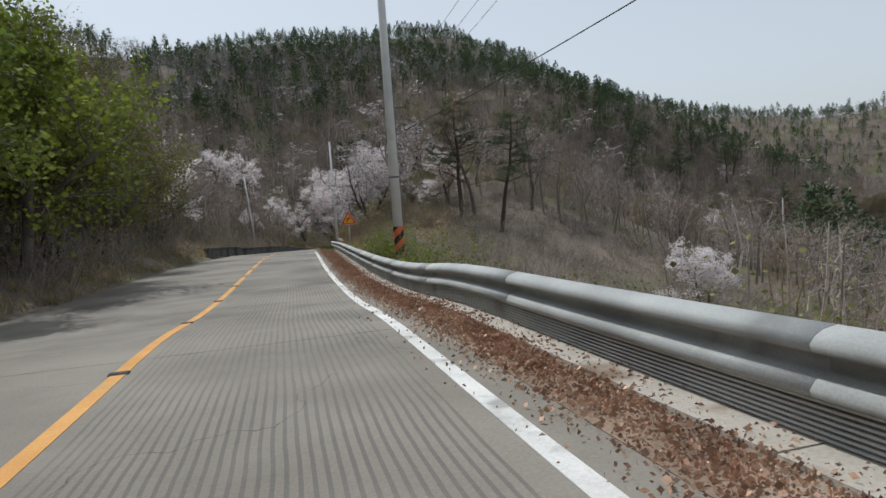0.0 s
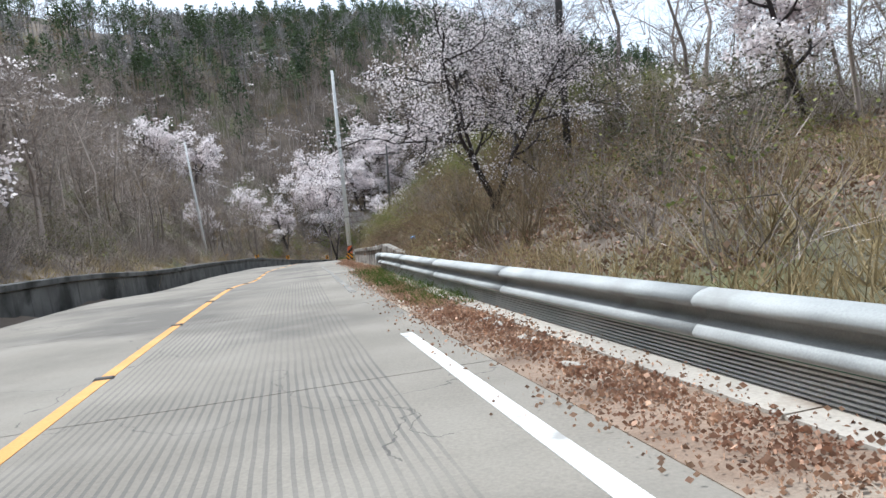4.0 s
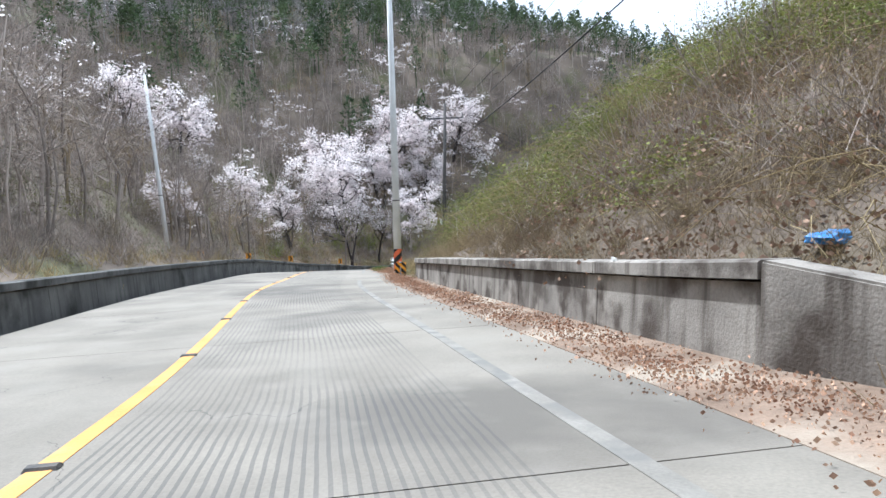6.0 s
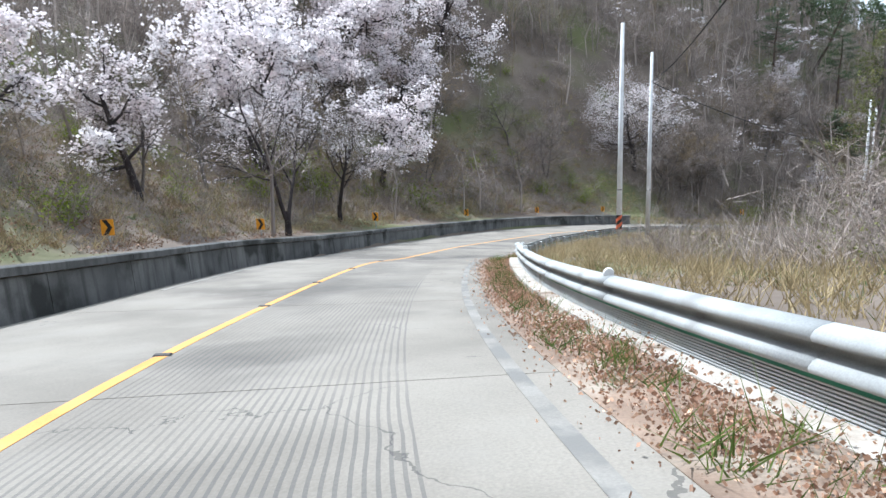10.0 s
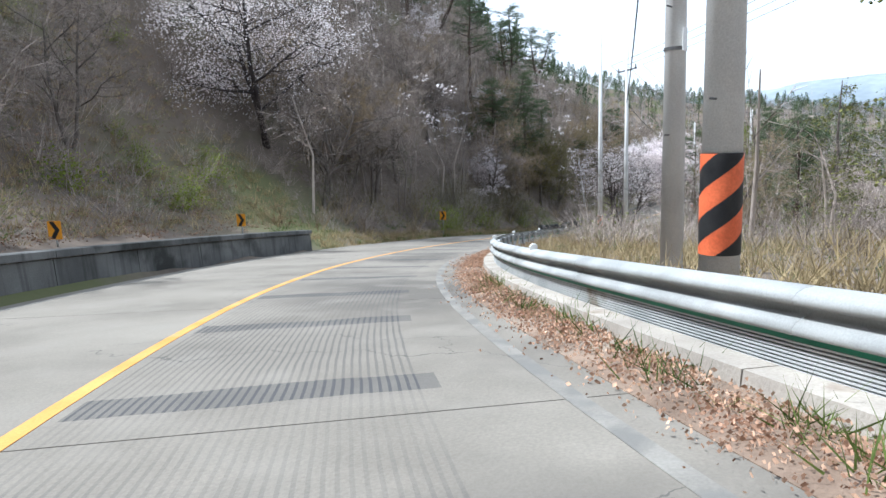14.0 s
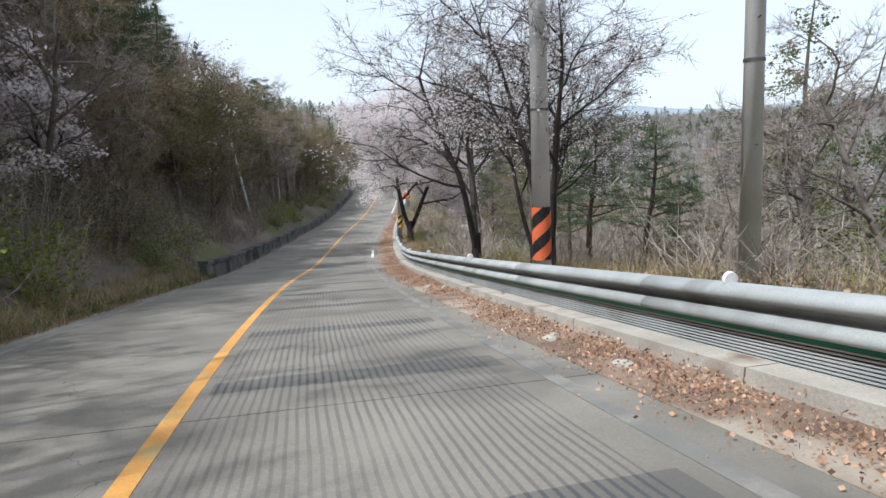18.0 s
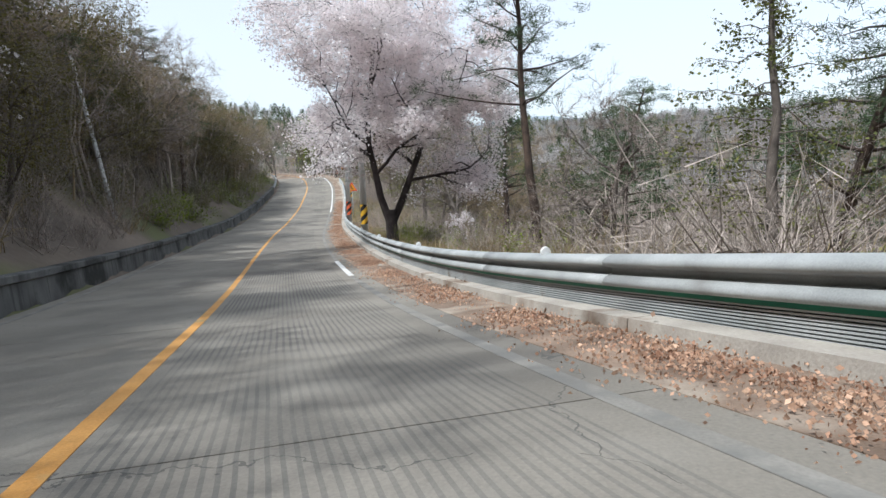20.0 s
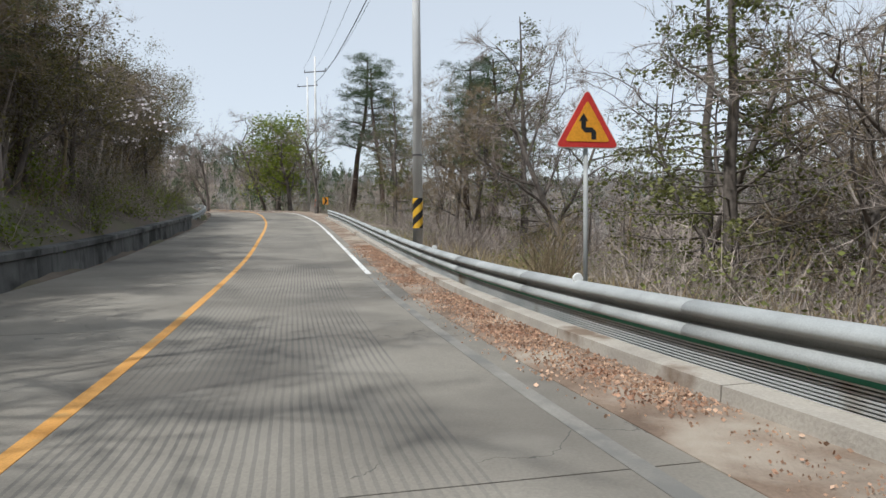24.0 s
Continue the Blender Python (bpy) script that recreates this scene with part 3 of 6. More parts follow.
wing("wall_wing", 57.59, 5.08, .94, 53.9, 5.65, .32, "sloping concrete wing of the retaining wall")
wing("wall_wing_far", 77.51, 5.34, .77, 80.3, 5.62, .2, "sloping concrete end of the retaining wall")

# ---- guard rails ----
def beam_profile(low, top):
    """A pressed beam with two ridges and a flat face between, the lower ridge at height low."""
    f = [(.05, top), (-.02, top - .012), (-.068, top - .038), (-.095, top - .075), (-.082, top - .108), (.0, top - .132), (.02, top - .14)]
    f += [(.02, low + .085), (.0, low + .078), (-.068, low + .04), (-.095, low), (-.082, low - .033), (-.02, low - .05), (.05, low - .055)]
    return f + [(d + 0.012, h) for d, h in reversed(f)]


def rib_profile(top, bottom):
    """A finely ribbed panel seen from the road."""
    out, n_ = [], 8
    q = (top - bottom) / n_
    for i in range(n_):
        out += [(-.03, top - i * q), (-.03, top - (i + .5) * q), (0.006, top - (i + .6) * q), (0.006, top - (i + .9) * q)]
    return out + [(0.02, bottom), (0.02, top)]


rail_dz = table([(-60, 0), (70, 0), (81, -.15), (94, -.13), (112, 0), (300, 0)])


def lifted(prof):
    """The profile set at the height of the rail along the road."""
    return [(d, lambda s, h=h: h + rail_dz(s)) for d, h in prof]


def guard_rail(s0, s1, label, ends, top, low, panel_top, panel_foot):
    """Beam, green strip, ribbed panel and posts from s0 to s1."""
    t = thing("guard_rail", label, "guard rail", "roadside guard rails", where=Matrix.Translation(at(s0, rail_d(s0), 0)))
    inv = t.matrix_world.inverted()

    def add(name, me, lab="", parent=None):
        ob = part_mesh(name, me, parent or t, lab)
        if parent is None:
            ob.matrix_parent_inverse = inv
        return ob
    s = s0
    post_me = None
    while s < s1 - 0.5:
        e = min(s + 4.0, s1)
        add("beam", swept("beam", s, e - 0.006, lifted(beam_profile(low, top)), M_STEEL, rail_d, step=1.0, smooth=True), "galvanised two-wave steel beam")
        add("ribbed_panel", swept("ribbed_panel", s, e, lifted(rib_profile(panel_top, panel_foot)), M_PANEL, lambda q: rail_d(q) + 0.02, step=2.0), "grey finely ribbed steel panel")
        add("green_strip", swept("green_strip", s, e, lifted([(-.012, panel_top), (-.012, low - .045), (0.02, low - .045), (0.02, panel_top)]), M_GREEN, lambda q: rail_d(q) + 0.005, step=2.0), "green painted steel strip")
        for q in (s + 0.1, s + 2.1):
            if q > e:
                continue
            if post_me is None:
                post_me = bpy.data.meshes.new("post")
                bm = bmesh.new()
                bmesh.ops.create_cone(bm, cap_ends=True, segments=12, radius1=0.06, radius2=0.06, depth=0.85)
                bm.to_mesh(post_me)
                bm.free()
                post_me.materials.append(M_STEEL)
            ob = new("post", post_me)
            ob.parent = t
            ob.matrix_parent_inverse = inv
            ob.matrix_basis = Matrix.Translation(at(q, rail_d(q) + 0.12, top - 0.5 + rail_dz(q)))
        s = e
    for q, turn in ends:
        # a rounded end piece that closes the beam
        prof = [(0, top + .01), (-.1, top - .03), (-.12, (top + low) / 2), (-.1, low - .05), (0, low - .07), (.06, low - .05), (.08, (top + low) / 2), (.06, top - .03)]
        add("rail_end", swept("rail_end", q - 0.28, q + 0.28, lifted(prof), M_STEEL, rail_d, step=0.3, smooth=True), "rounded steel end piece")
    return t


def left_rail(s0, s1, label):
    """A plain two-wave beam on posts along the left edge."""
    t = thing("guard_rail", label, "guard rail", "roadside guard rails", where=Matrix.Translation(at(s0, -left_edge(s0) - 0.45, 0)))
    inv = t.matrix_world.inverted()
    s = s0
    while s < s1 - 0.5:
        e = min(s + 4.0, s1)
        prof = [(-d, h) for d, h in reversed(beam_profile(.425, .69))]
        ob = part_mesh("beam", swept("beam", s, e - 0.006, prof, M_STEEL, lambda q: -left_edge(q) - 0.45, step=1.0), t, "galvanised two-wave steel beam")
        ob.matrix_parent_inverse = inv
        bm = bmesh.new()
        bmesh.ops.create_cone(bm, cap_ends=True, segments=12, radius1=0.06, radius2=0.06, depth=0.95)
        ob = part("post", bm, M_STEEL, t)
        ob.matrix_parent_inverse = inv
        ob.matrix_basis = Matrix.Translation(at(s + 0.2, -left_edge(s) - 0.6, 0.25))
        s = e
    return t


left_rail(291, 326, "pale steel guard rail round the outside of the far bend")
guard_rail(-52, 53.2, "galvanised steel guard rail above a ribbed panel", [(53.3, 1)], .59, .31, .245, .02)
guard_rail(80.8, 300, "long galvanised steel guard rail round the bend", [(80.6, -1)], .69, .425, .335, .13)
for a, b, top in ((-52, 51, .05), (84, 300, .15)):
    k = tagged(new("kerb", swept("kerb", a, b, [(-.26, -.2), (.2, -.2)] + lifted([(.2, top - .02), (-.24, top - .02)]), M_KERB, rail_d, step=2.0)), "pale worn concrete kerb under the guard rail", "kerb", kind="structure")
    s = a
    while s < b - 1:
        e = min(s + 3.0, b)
        part_mesh("kerb_stone", swept("kerb_stone", s + 0.01, e - 0.01, [(-.30, -.2), (.2, -.2)] + lifted([(.2, top + .005), (-.27, top)]), M_KERB, rail_d, step=1.5), k)
        s = e


# ---- poles, signs, markers ----
def cylinder(r1, r2, z0, z1, seg=20):
    bm = bmesh.new()
    bmesh.ops.create_cone(bm, cap_ends=True, segments=seg, radius1=r1, radius2=r2, depth=z1 - z0, matrix=Matrix.Translation((0, 0, (z0 + z1) / 2)))
    return bm


def tube(points, r, seg=6):
    """A round bar along points."""
    bm = bmesh.new()
    rings = []
    for i, p in enumerate(points):
        p = Vector(p)
        q = Vector(points[min(i + 1, len(points) - 1)]) - Vector(points[max(i - 1, 0)])
        m = q.to_track_quat("Z", "Y").to_matrix()
        rr = r[i] if isinstance(r, (list, tuple)) else r
        rings.append([bm.verts.new(p + m @ Vector((rr * math.cos(6.2832 * k / seg), rr * math.sin(6.2832 * k / seg), 0))) for k in range(seg)])
    for a, b in zip(rings, rings[1:]):
        for k in range(seg):
            bm.faces.new((a[k], a[(k + 1) % seg], b[(k + 1) % seg], b[k]))
    bm.faces.new(list(reversed(rings[0])))
    bm.faces.new(rings[-1])
    return bm


def band_sleeve(r, z0, z1, odd, seg=64, rows=10, turns=1.9):
    """One colour of the slanted stripes of a wrapped sleeve."""
    bm = bmesh.new()
    stripes = 4
    for i in range(stripes):
        if i % 2 != odd:
            continue
        # each stripe climbs as it goes round
        grid = []
        for a in range(seg + 1):
            ang = 6.2832 * a / seg
            col = []
            for b in range(3):
                z = (i + b / 2) / stripes * 1.0 + turns * a / seg / 2
                col.append((ang, z))
            grid.append(col)
        for shift in (-2, -1, 0, 1):
            for a in range(seg):
                for b in range(2):
                    q = [grid[a][b], grid[a + 1][b], grid[a + 1][b + 1], grid[a][b + 1]]
                    zs = [min(max(z + shift, 0), 1) for _, z in q]
                    if max(zs) - min(zs) < 1e-4:
                        continue
                    vs = [bm.verts.new((r * math.cos(w), r * math.sin(w), z0 + (z1 - z0) * z)) for (w, _), z in zip(q, zs)]
                    bm.faces.new(vs)
    bmesh.ops.remove_doubles(bm, verts=bm.verts, dist=1e-5)
    return bm


def pole(x, y, z_top, r=0.18, band=None, z_band=0.0, arms=(), mat=None, label="", lean=(0, 0), steps=False, turn=0.0, base_z=None):
    zb = g_at(x, y) - 0.3 if base_z is None else base_z
    t = thing("utility_pole", label, "utility pole", "roadside poles", where=Matrix.Translation((x, y, zb)) @ pose(0, 0, 0, lean[0], lean[1], turn))
    h = z_top - zb
    mat = mat or M_POLE
    part("shaft", cylinder(r, r * 0.58, 0, h, 24), mat, t, smooth=True)
    if band:
        b0 = z_band - zb
        rr = r + 0.006 - r * 0.42 * b0 / h
        part("warning_sleeve", band_sleeve(rr, b0, b0 + 1.0, 0), band, t, "bright slanted warning stripes")
        part("warning_stripes", band_sleeve(rr, b0, b0 + 1.0, 1), M_BLACK, t, "black slanted stripes")
    for ah, length, az in arms:
        bm = bmesh.new()
        bmesh.ops.create_cube(bm, size=1, matrix=pose(0, 0, ah - zb, 0, 0, az) @ Matrix.Diagonal((length, 0.09, 0.09, 1)))
        arm = part("crossarm", bm, M_IRON, t, "steel crossarm")
        for k in (-0.47, 0.0, 0.47):
            bm = cylinder(0.05, 0.035, 0.04, 0.28, 10)
            bmesh.ops.transform(bm, verts=bm.verts, matrix=pose(0, 0, ah - zb, 0, 0, az) @ Matrix.Translation((k * length, 0, 0)))
            part("insulator", bm, M_IRON, arm)
    if steps:
        for i in range(6):
            zz = 2.4 + i * 0.9
            if zz > h - 1:
                break
            bm = tube([(r * 0.7, 0, zz), (r + 0.12, 0, zz)] if i % 2 else [(-r * 0.7, 0, zz), (-r - 0.12, 0, zz)], 0.012)
            part("step_bolt", bm, M_IRON, t)
    part("collar", cylinder(r * 0.97, r * 0.96, min(h * .45, 3.6), min(h * .45, 3.6) + 0.05, 20), M_IRON, t, "iron band clamp")
    return t


P_LIGHT = "round grey spun-concrete utility pole with striped warning sleeve"
pole(-2.28, 22.95, 12.6, 0.18, M_RED, -1.43, label=P_LIGHT, steps=True)
pole(-5.5, 58.75, 10.4, 0.125, arms=((7.6, 2.4, 10),), mat=M_DARKPOLE, label="weathered dark utility pole with a steel crossarm")
pole(-16.8, 86.4, 6.9, 0.18, M_RED, -7.0, label=P_LIGHT, steps=True)
pole(-14.75, 100.6, 2.2, 0.15, arms=((1.2, 2.6, -20),), mat=M_DARKPOLE, label="leaning dark utility pole with crossarm and insulators", lean=(-2, 1.8))
pole(-4.0, 140.05, -0.5, 0.2, M_RED, -14.15, label="thick grey spun-concrete utility pole with striped warning sleeve", steps=True)
pole(-1.15, 141.9, -2.2, 0.17, label="plain grey concrete utility pole behind the guard rail", steps=True)
pole(-30.2, 93.8, 3.5, 0.13, label="thin grey pole leaning on the wooded slope", lean=(-5, -6))
pole(33.0, 163.8, -5.3, 0.18, M_RED, -19.55, label=P_LIGHT, steps=True)
pole(31.1, 160.6, -6.2, 0.16, arms=((-8.25, 2.7, 55),), label="plain grey concrete pole with a steel crossarm", steps=True)
pole(72.15, 176.66, -10.0, 0.175, M_AMBER, -23.15, label="concrete pole with yellow and black striped sleeve", steps=True)
pole(87.35, 180.55, -10.5, 0.18, M_RED, -23.75, label=P_LIGHT, steps=True)
pole(107.6, 184.4, -9.0, 0.17, M_AMBER, -23.35, arms=((-10.6, 2.4, 75),), label="concrete pole with yellow and black striped sleeve and crossarm")
pole(152.0, 195.6, -6.0, 0.17, M_RED, -21.3, arms=((-7.5, 2.4, 75),), label=P_LIGHT)
pole(158.5, 197.6, -6.5, 0.16, arms=((-7.5, 2.4, 75),), label="plain grey concrete pole beside the far bend")
pole(69.75, 188.4, -13.0, 0.13, label="thin grey pole leaning out of the hillside scrub", lean=(-18, 16), mat=M_POLE)


# ---- plants: shapes ----
def frame_for(dirs):
    """Two unit vectors across each of n directions."""
    d = dirs / np.linalg.norm(dirs, axis=1, keepdims=True)
    ref = np.where(np.abs(d[:, 2:3]) > 0.9, np.array([[1.0, 0, 0]]), np.array([[0, 0, 1.0]]))
    u = np.cross(d, ref)
    u /= np.linalg.norm(u, axis=1, keepdims=True)
    return u, np.cross(d, u)


class Shape:
    """Collects tubes and small blades, then makes one mesh of them."""

    def __init__(self):
        self.v, self.f, self.n = [], [], 0

    def tube(self, pts, rad, seg):
        pts = np.asarray(pts, float)
        dirs = np.gradient(pts, axis=0)
        u, w = frame_for(dirs)
        a = np.arange(seg) * 2 * np.pi / seg
        ring = pts[:, None] + np.asarray(rad)[:, None, None] * (u[:, None] * np.cos(a)[None, :, None] + w[:, None] * np.sin(a)[None, :, None])
        self.v.append(ring.reshape(-1, 3))
        for i in range(len(pts) - 1):
            for k in range(seg):
                p, q = self.n + i * seg + k, self.n + i * seg + (k + 1) % seg
                self.f.append((p, q, q + seg, p + seg))
        self.n += len(pts) * seg

    def blades(self, base, tip, width, rng):
        """Thin three-cornered blades from base to tip."""
        d = tip - base
        u, w = frame_for(d)
        ang = rng.uniform(0, 6.283, len(base))[:, None]
        side = (u * np.cos(ang) + w * np.sin(ang)) * np.asarray(width).reshape(-1, 1) / 2
        k = len(base)
        self.v.append(np.stack([base - side, base + side, tip], 1).reshape(-1, 3))
        self.f += [(self.n + 3 * i, self.n + 3 * i + 1, self.n + 3 * i + 2) for i in range(k)]
        self.n += 3 * k

    def leaves(self, at_, size, rng, flat=0.0):
        """Small four-cornered leaves or tufts turned every way."""
        k = len(at_)
        d = rng.normal(size=(k, 3))
        d[:, 2] *= 1 - flat
        u, w = frame_for(d + 1e-6)
        s = np.asarray(size).reshape(-1, 1) * np.ones((k, 1)) / 2
        e = rng.uniform(0.55, 1.0, (k, 1))
        self.v.append(np.stack([at_ - u * s, at_ + w * s * e, at_ + u * s, at_ - w * s * e], 1).reshape(-1, 3))
        self.f += [(self.n + 4 * i, self.n + 4 * i + 1, self.n + 4 * i + 2, self.n + 4 * i + 3) for i in range(k)]
        self.n += 4 * k

    def arrays(self):
        return np.vstack(self.v), self.f

    def mesh(self, name, mat, smooth=False):
        return mesh_of(name, np.vstack(self.v).tolist(), self.f, mat, smooth)


def grow(rng, height, r0, forks=5, lean=0.25, spread_=0.9, levels=3, droop=0.0, first=0.25, kinds=(7, 5, 4), multi=1, wiggle=0.18, fork=0.0):
    """A branching frame. Gives the woody Shape and the outer twig points with their ways."""
    wood, tips = Shape(), []

    def limb(p, d, length, r, level):
        n = (7, 6, 5, 4)[min(level, 3)]
        pts, way = [p], d / np.linalg.norm(d)
        for i in range(n):
            way = way + rng.normal(size=3) * wiggle * (0.6 + 0.5 * level)
            way[2] += 0.10 if level < 2 else -droop
            way /= np.linalg.norm(way)
            pts.append(pts[-1] + way * length / n)
        pts = np.array(pts)
        rad = r * np.linspace(1, 0.38 if level == 0 else 0.25, n + 1)
        if level == 0 and not fork:
            rad[0] *= 1.35
        wood.tube(pts, rad, (8, 6, 4, 3)[min(level, 3)])
        if level >= levels:
            tips.extend((pts[i], way) for i in range(1, n + 1))
            return
        count = kinds[min(level, len(kinds) - 1)]
        lo = first if level == 0 else 0.2
        for c in range(count):
            u = lo + (1 - lo) * (c + rng.uniform(0.2, 0.9)) / count
            k = min(int(u * n), n - 1)
            q = pts[k] + (pts[k + 1] - pts[k]) * (u * n - k)
            az = rng.uniform(0, 6.283) if level else c * 2.4 + rng.uniform(-0.5, 0.5)
            out = np.array([math.cos(az), math.sin(az), 0.0])
            axis = (pts[k + 1] - pts[k]) / np.linalg.norm(pts[k + 1] - pts[k])
            out = out - axis * (out @ axis)
            way2 = axis * (1 - spread_ * 0.55) + out * spread_ * rng.uniform(0.7, 1.1)
            limb(q, way2, length * rng.uniform(0.42, 0.68) * (1.15 - 0.45 * u if level == 0 else 1), r * 0.52 * (1.1 - 0.5 * u), level + 1)
        tips.append((pts[-1], way))
    if fork:
        # one short bole that parts into the stems
        wood.tube(np.array([[0, 0, -0.3], [0.02, 0.01, 0.12], [0.0, 0.0, fork * 0.55], [0, 0, fork * 1.05]]), r0 * np.array([1.5, 1.12, 0.98, 0.92]), 12)
    for k in range(multi):
        a = k * (2.7 if multi != 2 else 3.14) + rng.uniform(0, 1)
        tilt = lean * (1.0 if multi > 1 else rng.uniform(0.2, 1))
        limb(np.array([0.08 * math.cos(a) * (multi > 1), 0.08 * math.sin(a) * (multi > 1), fork * 0.72 if fork else -0.25]), np.array([tilt * math.cos(a), tilt * math.sin(a), 1.0]), height * rng.uniform(0.6, 0.72), r0 * (0.95 if fork else 1) / math.sqrt(multi), 0)
    p = np.array([t[0] for t in tips])
    w = np.array([t[1] for t in tips])
    return wood, p, w


def twig_shape(rng, p, w, per=3, length=(0.25, 0.6), width=0.012, droop=0.0):
    sh = Shape()
    b = np.repeat(p, per, 0)
    d = np.repeat(w, per, 0) + rng.normal(size=(len(b), 3)) * 0.55
    d[:, 2] += 0.15 - droop
    d /= np.linalg.norm(d, axis=1, keepdims=True)
    sh.blades(b, b + d * rng.uniform(*length, (len(b), 1)), width, rng)
    return sh, b, d


def make_bare(seed, height=8.0, r0=0.14, multi=1, mat=None, twig=None, levels=3, **kw):
    """Meshes of a leafless tree: wood and fine twigs."""
    rng = np.random.default_rng(seed)
    wood, p, w = grow(rng, height, r0, levels=levels, multi=multi, **kw)
    tw, _, _ = twig_shape(rng, p, w, 7, (0.2, 0.7), 0.011)
    return [("trunk", wood.mesh("trunk", mat or M_BARK, True)), ("crown", tw.mesh("crown", twig or M_TWIG))]


def make_cherry(seed, height=7.5, r0=0.2, full=1.0, size=0.10, multi=1, per=12, spread_=1.05, lean=0.35, first=0.28, loose=0.24, twig=None, flat=0.7, **kw):
    rng = np.random.default_rng(seed)
    wood, p, w = grow(rng, height, r0, lean=lean, spread_=spread_, levels=3, multi=multi, first=first, **kw)
    tw, b, d = twig_shape(rng, p, w, 3, (0.2, 0.5))
    keep = rng.uniform(size=len(p)) < full
    q = np.repeat(p[keep], per, 0)
    q = q + rng.normal(size=q.shape) * loose * np.array([1, 1, flat])
    bl = Shape()
    bl.leaves(q, rng.uniform(size * 0.6, size * 1.5, len(q)), rng)
    return [("trunk", wood.mesh("trunk", M_CHERRYBARK, True)), ("twig_mass", tw.mesh("twig_mass", twig or M_CHERRYBARK)), ("blossom", bl.mesh("blossom", M_BLOSSOM))]


def make_leafy(seed, height=7.0, r0=0.16, mat=None, per=9, size=0.13, **kw):
    rng = np.random.default_rng(seed)
    wood, p, w = grow(rng, height, r0, **kw)
    q = np.repeat(p, per, 0)
    q = q + rng.normal(size=q.shape) * 0.26
    lf = Shape()
    lf.leaves(q, rng.uniform(size * 0.6, size * 1.4, len(q)), rng)
    tw, _, _ = twig_shape(rng, p, w, 2)
    return [("trunk", wood.mesh("trunk", M_BARK, True)), ("twig_mass", tw.mesh("twig_mass", M_TWIG)), ("crown", lf.mesh("crown", mat or M_SPRING))]


def make_pine(seed, height=10.0, r0=0.2, lean=0.1, low=0.45, dense=1.0):
    """A red pine: bare leaning trunk, flat tiers of needle tufts high up."""
    rng = np.random.default_rng(seed)
    wood, tufts, fine = Shape(), [], Shape()
    n = 10
    pts = [np.array([0, 0, -0.25])]
    way = np.array([lean * rng.normal(), lean * rng.normal(), 1.0])
    for i in range(n):
        way = way + rng.normal(size=3) * 0.07
        way[2] = abs(way[2]) + 0.05
        way /= np.linalg.norm(way)
        pts.append(pts[-1] + way * height / n)
    pts = np.array(pts)
    wood.tube(pts, r0 * np.linspace(1.15, 0.18, n + 1), 9)
    tiers = int(11 * dense)
    for t in range(tiers):
        u = low + (0.98 - low) * t / (tiers - 1)
        k = min(int(u * n), n - 1)
        c = pts[k] + (pts[k + 1] - pts[k]) * (u * n - k)
        for b in range(3):
            az = rng.uniform(0, 6.283)
            ln = height * 0.26 * (1.15 - 0.75 * (u - low) / (1 - low)) * rng.uniform(0.6, 1.1)
            q, p2 = [c], c.copy()
            wy = np.array([math.cos(az), math.sin(az), 0.25])
            for i in range(4):
                wy = wy + rng.normal(size=3) * 0.14
                p2 = p2 + wy / np.linalg.norm(wy) * ln / 4
                q.append(p2.copy())
            q = np.array(q)
            wood.tube(q, r0 * 0.28 * np.linspace(1, 0.2, 5) * (1.2 - u * 0.6), 5)
            for i in range(2, 5):
                for _ in range(3):
                    tufts.append(q[i] + rng.normal(size=3) * np.array([0.28, 0.28, 0.12]) * height / 9)
    tufts = np.array(tufts)
    m = 44
    b = np.repeat(tufts, m, 0) + rng.normal(size=(len(tufts) * m, 3)) * np.array([0.14, 0.14, 0.06])
    d = rng.normal(size=(len(b), 3))
    d[:, 2] = np.abs(d[:, 2]) * 0.7
    d /= np.linalg.norm(d, axis=1, keepdims=True)
    fine.blades(b, b + d * rng.uniform(0.10, 0.22, (len(b), 1)), 0.022, rng)
    return [("trunk", wood.mesh("trunk", M_PINEBARK, True)), ("foliage", fine.mesh("foliage", M_PINE))]


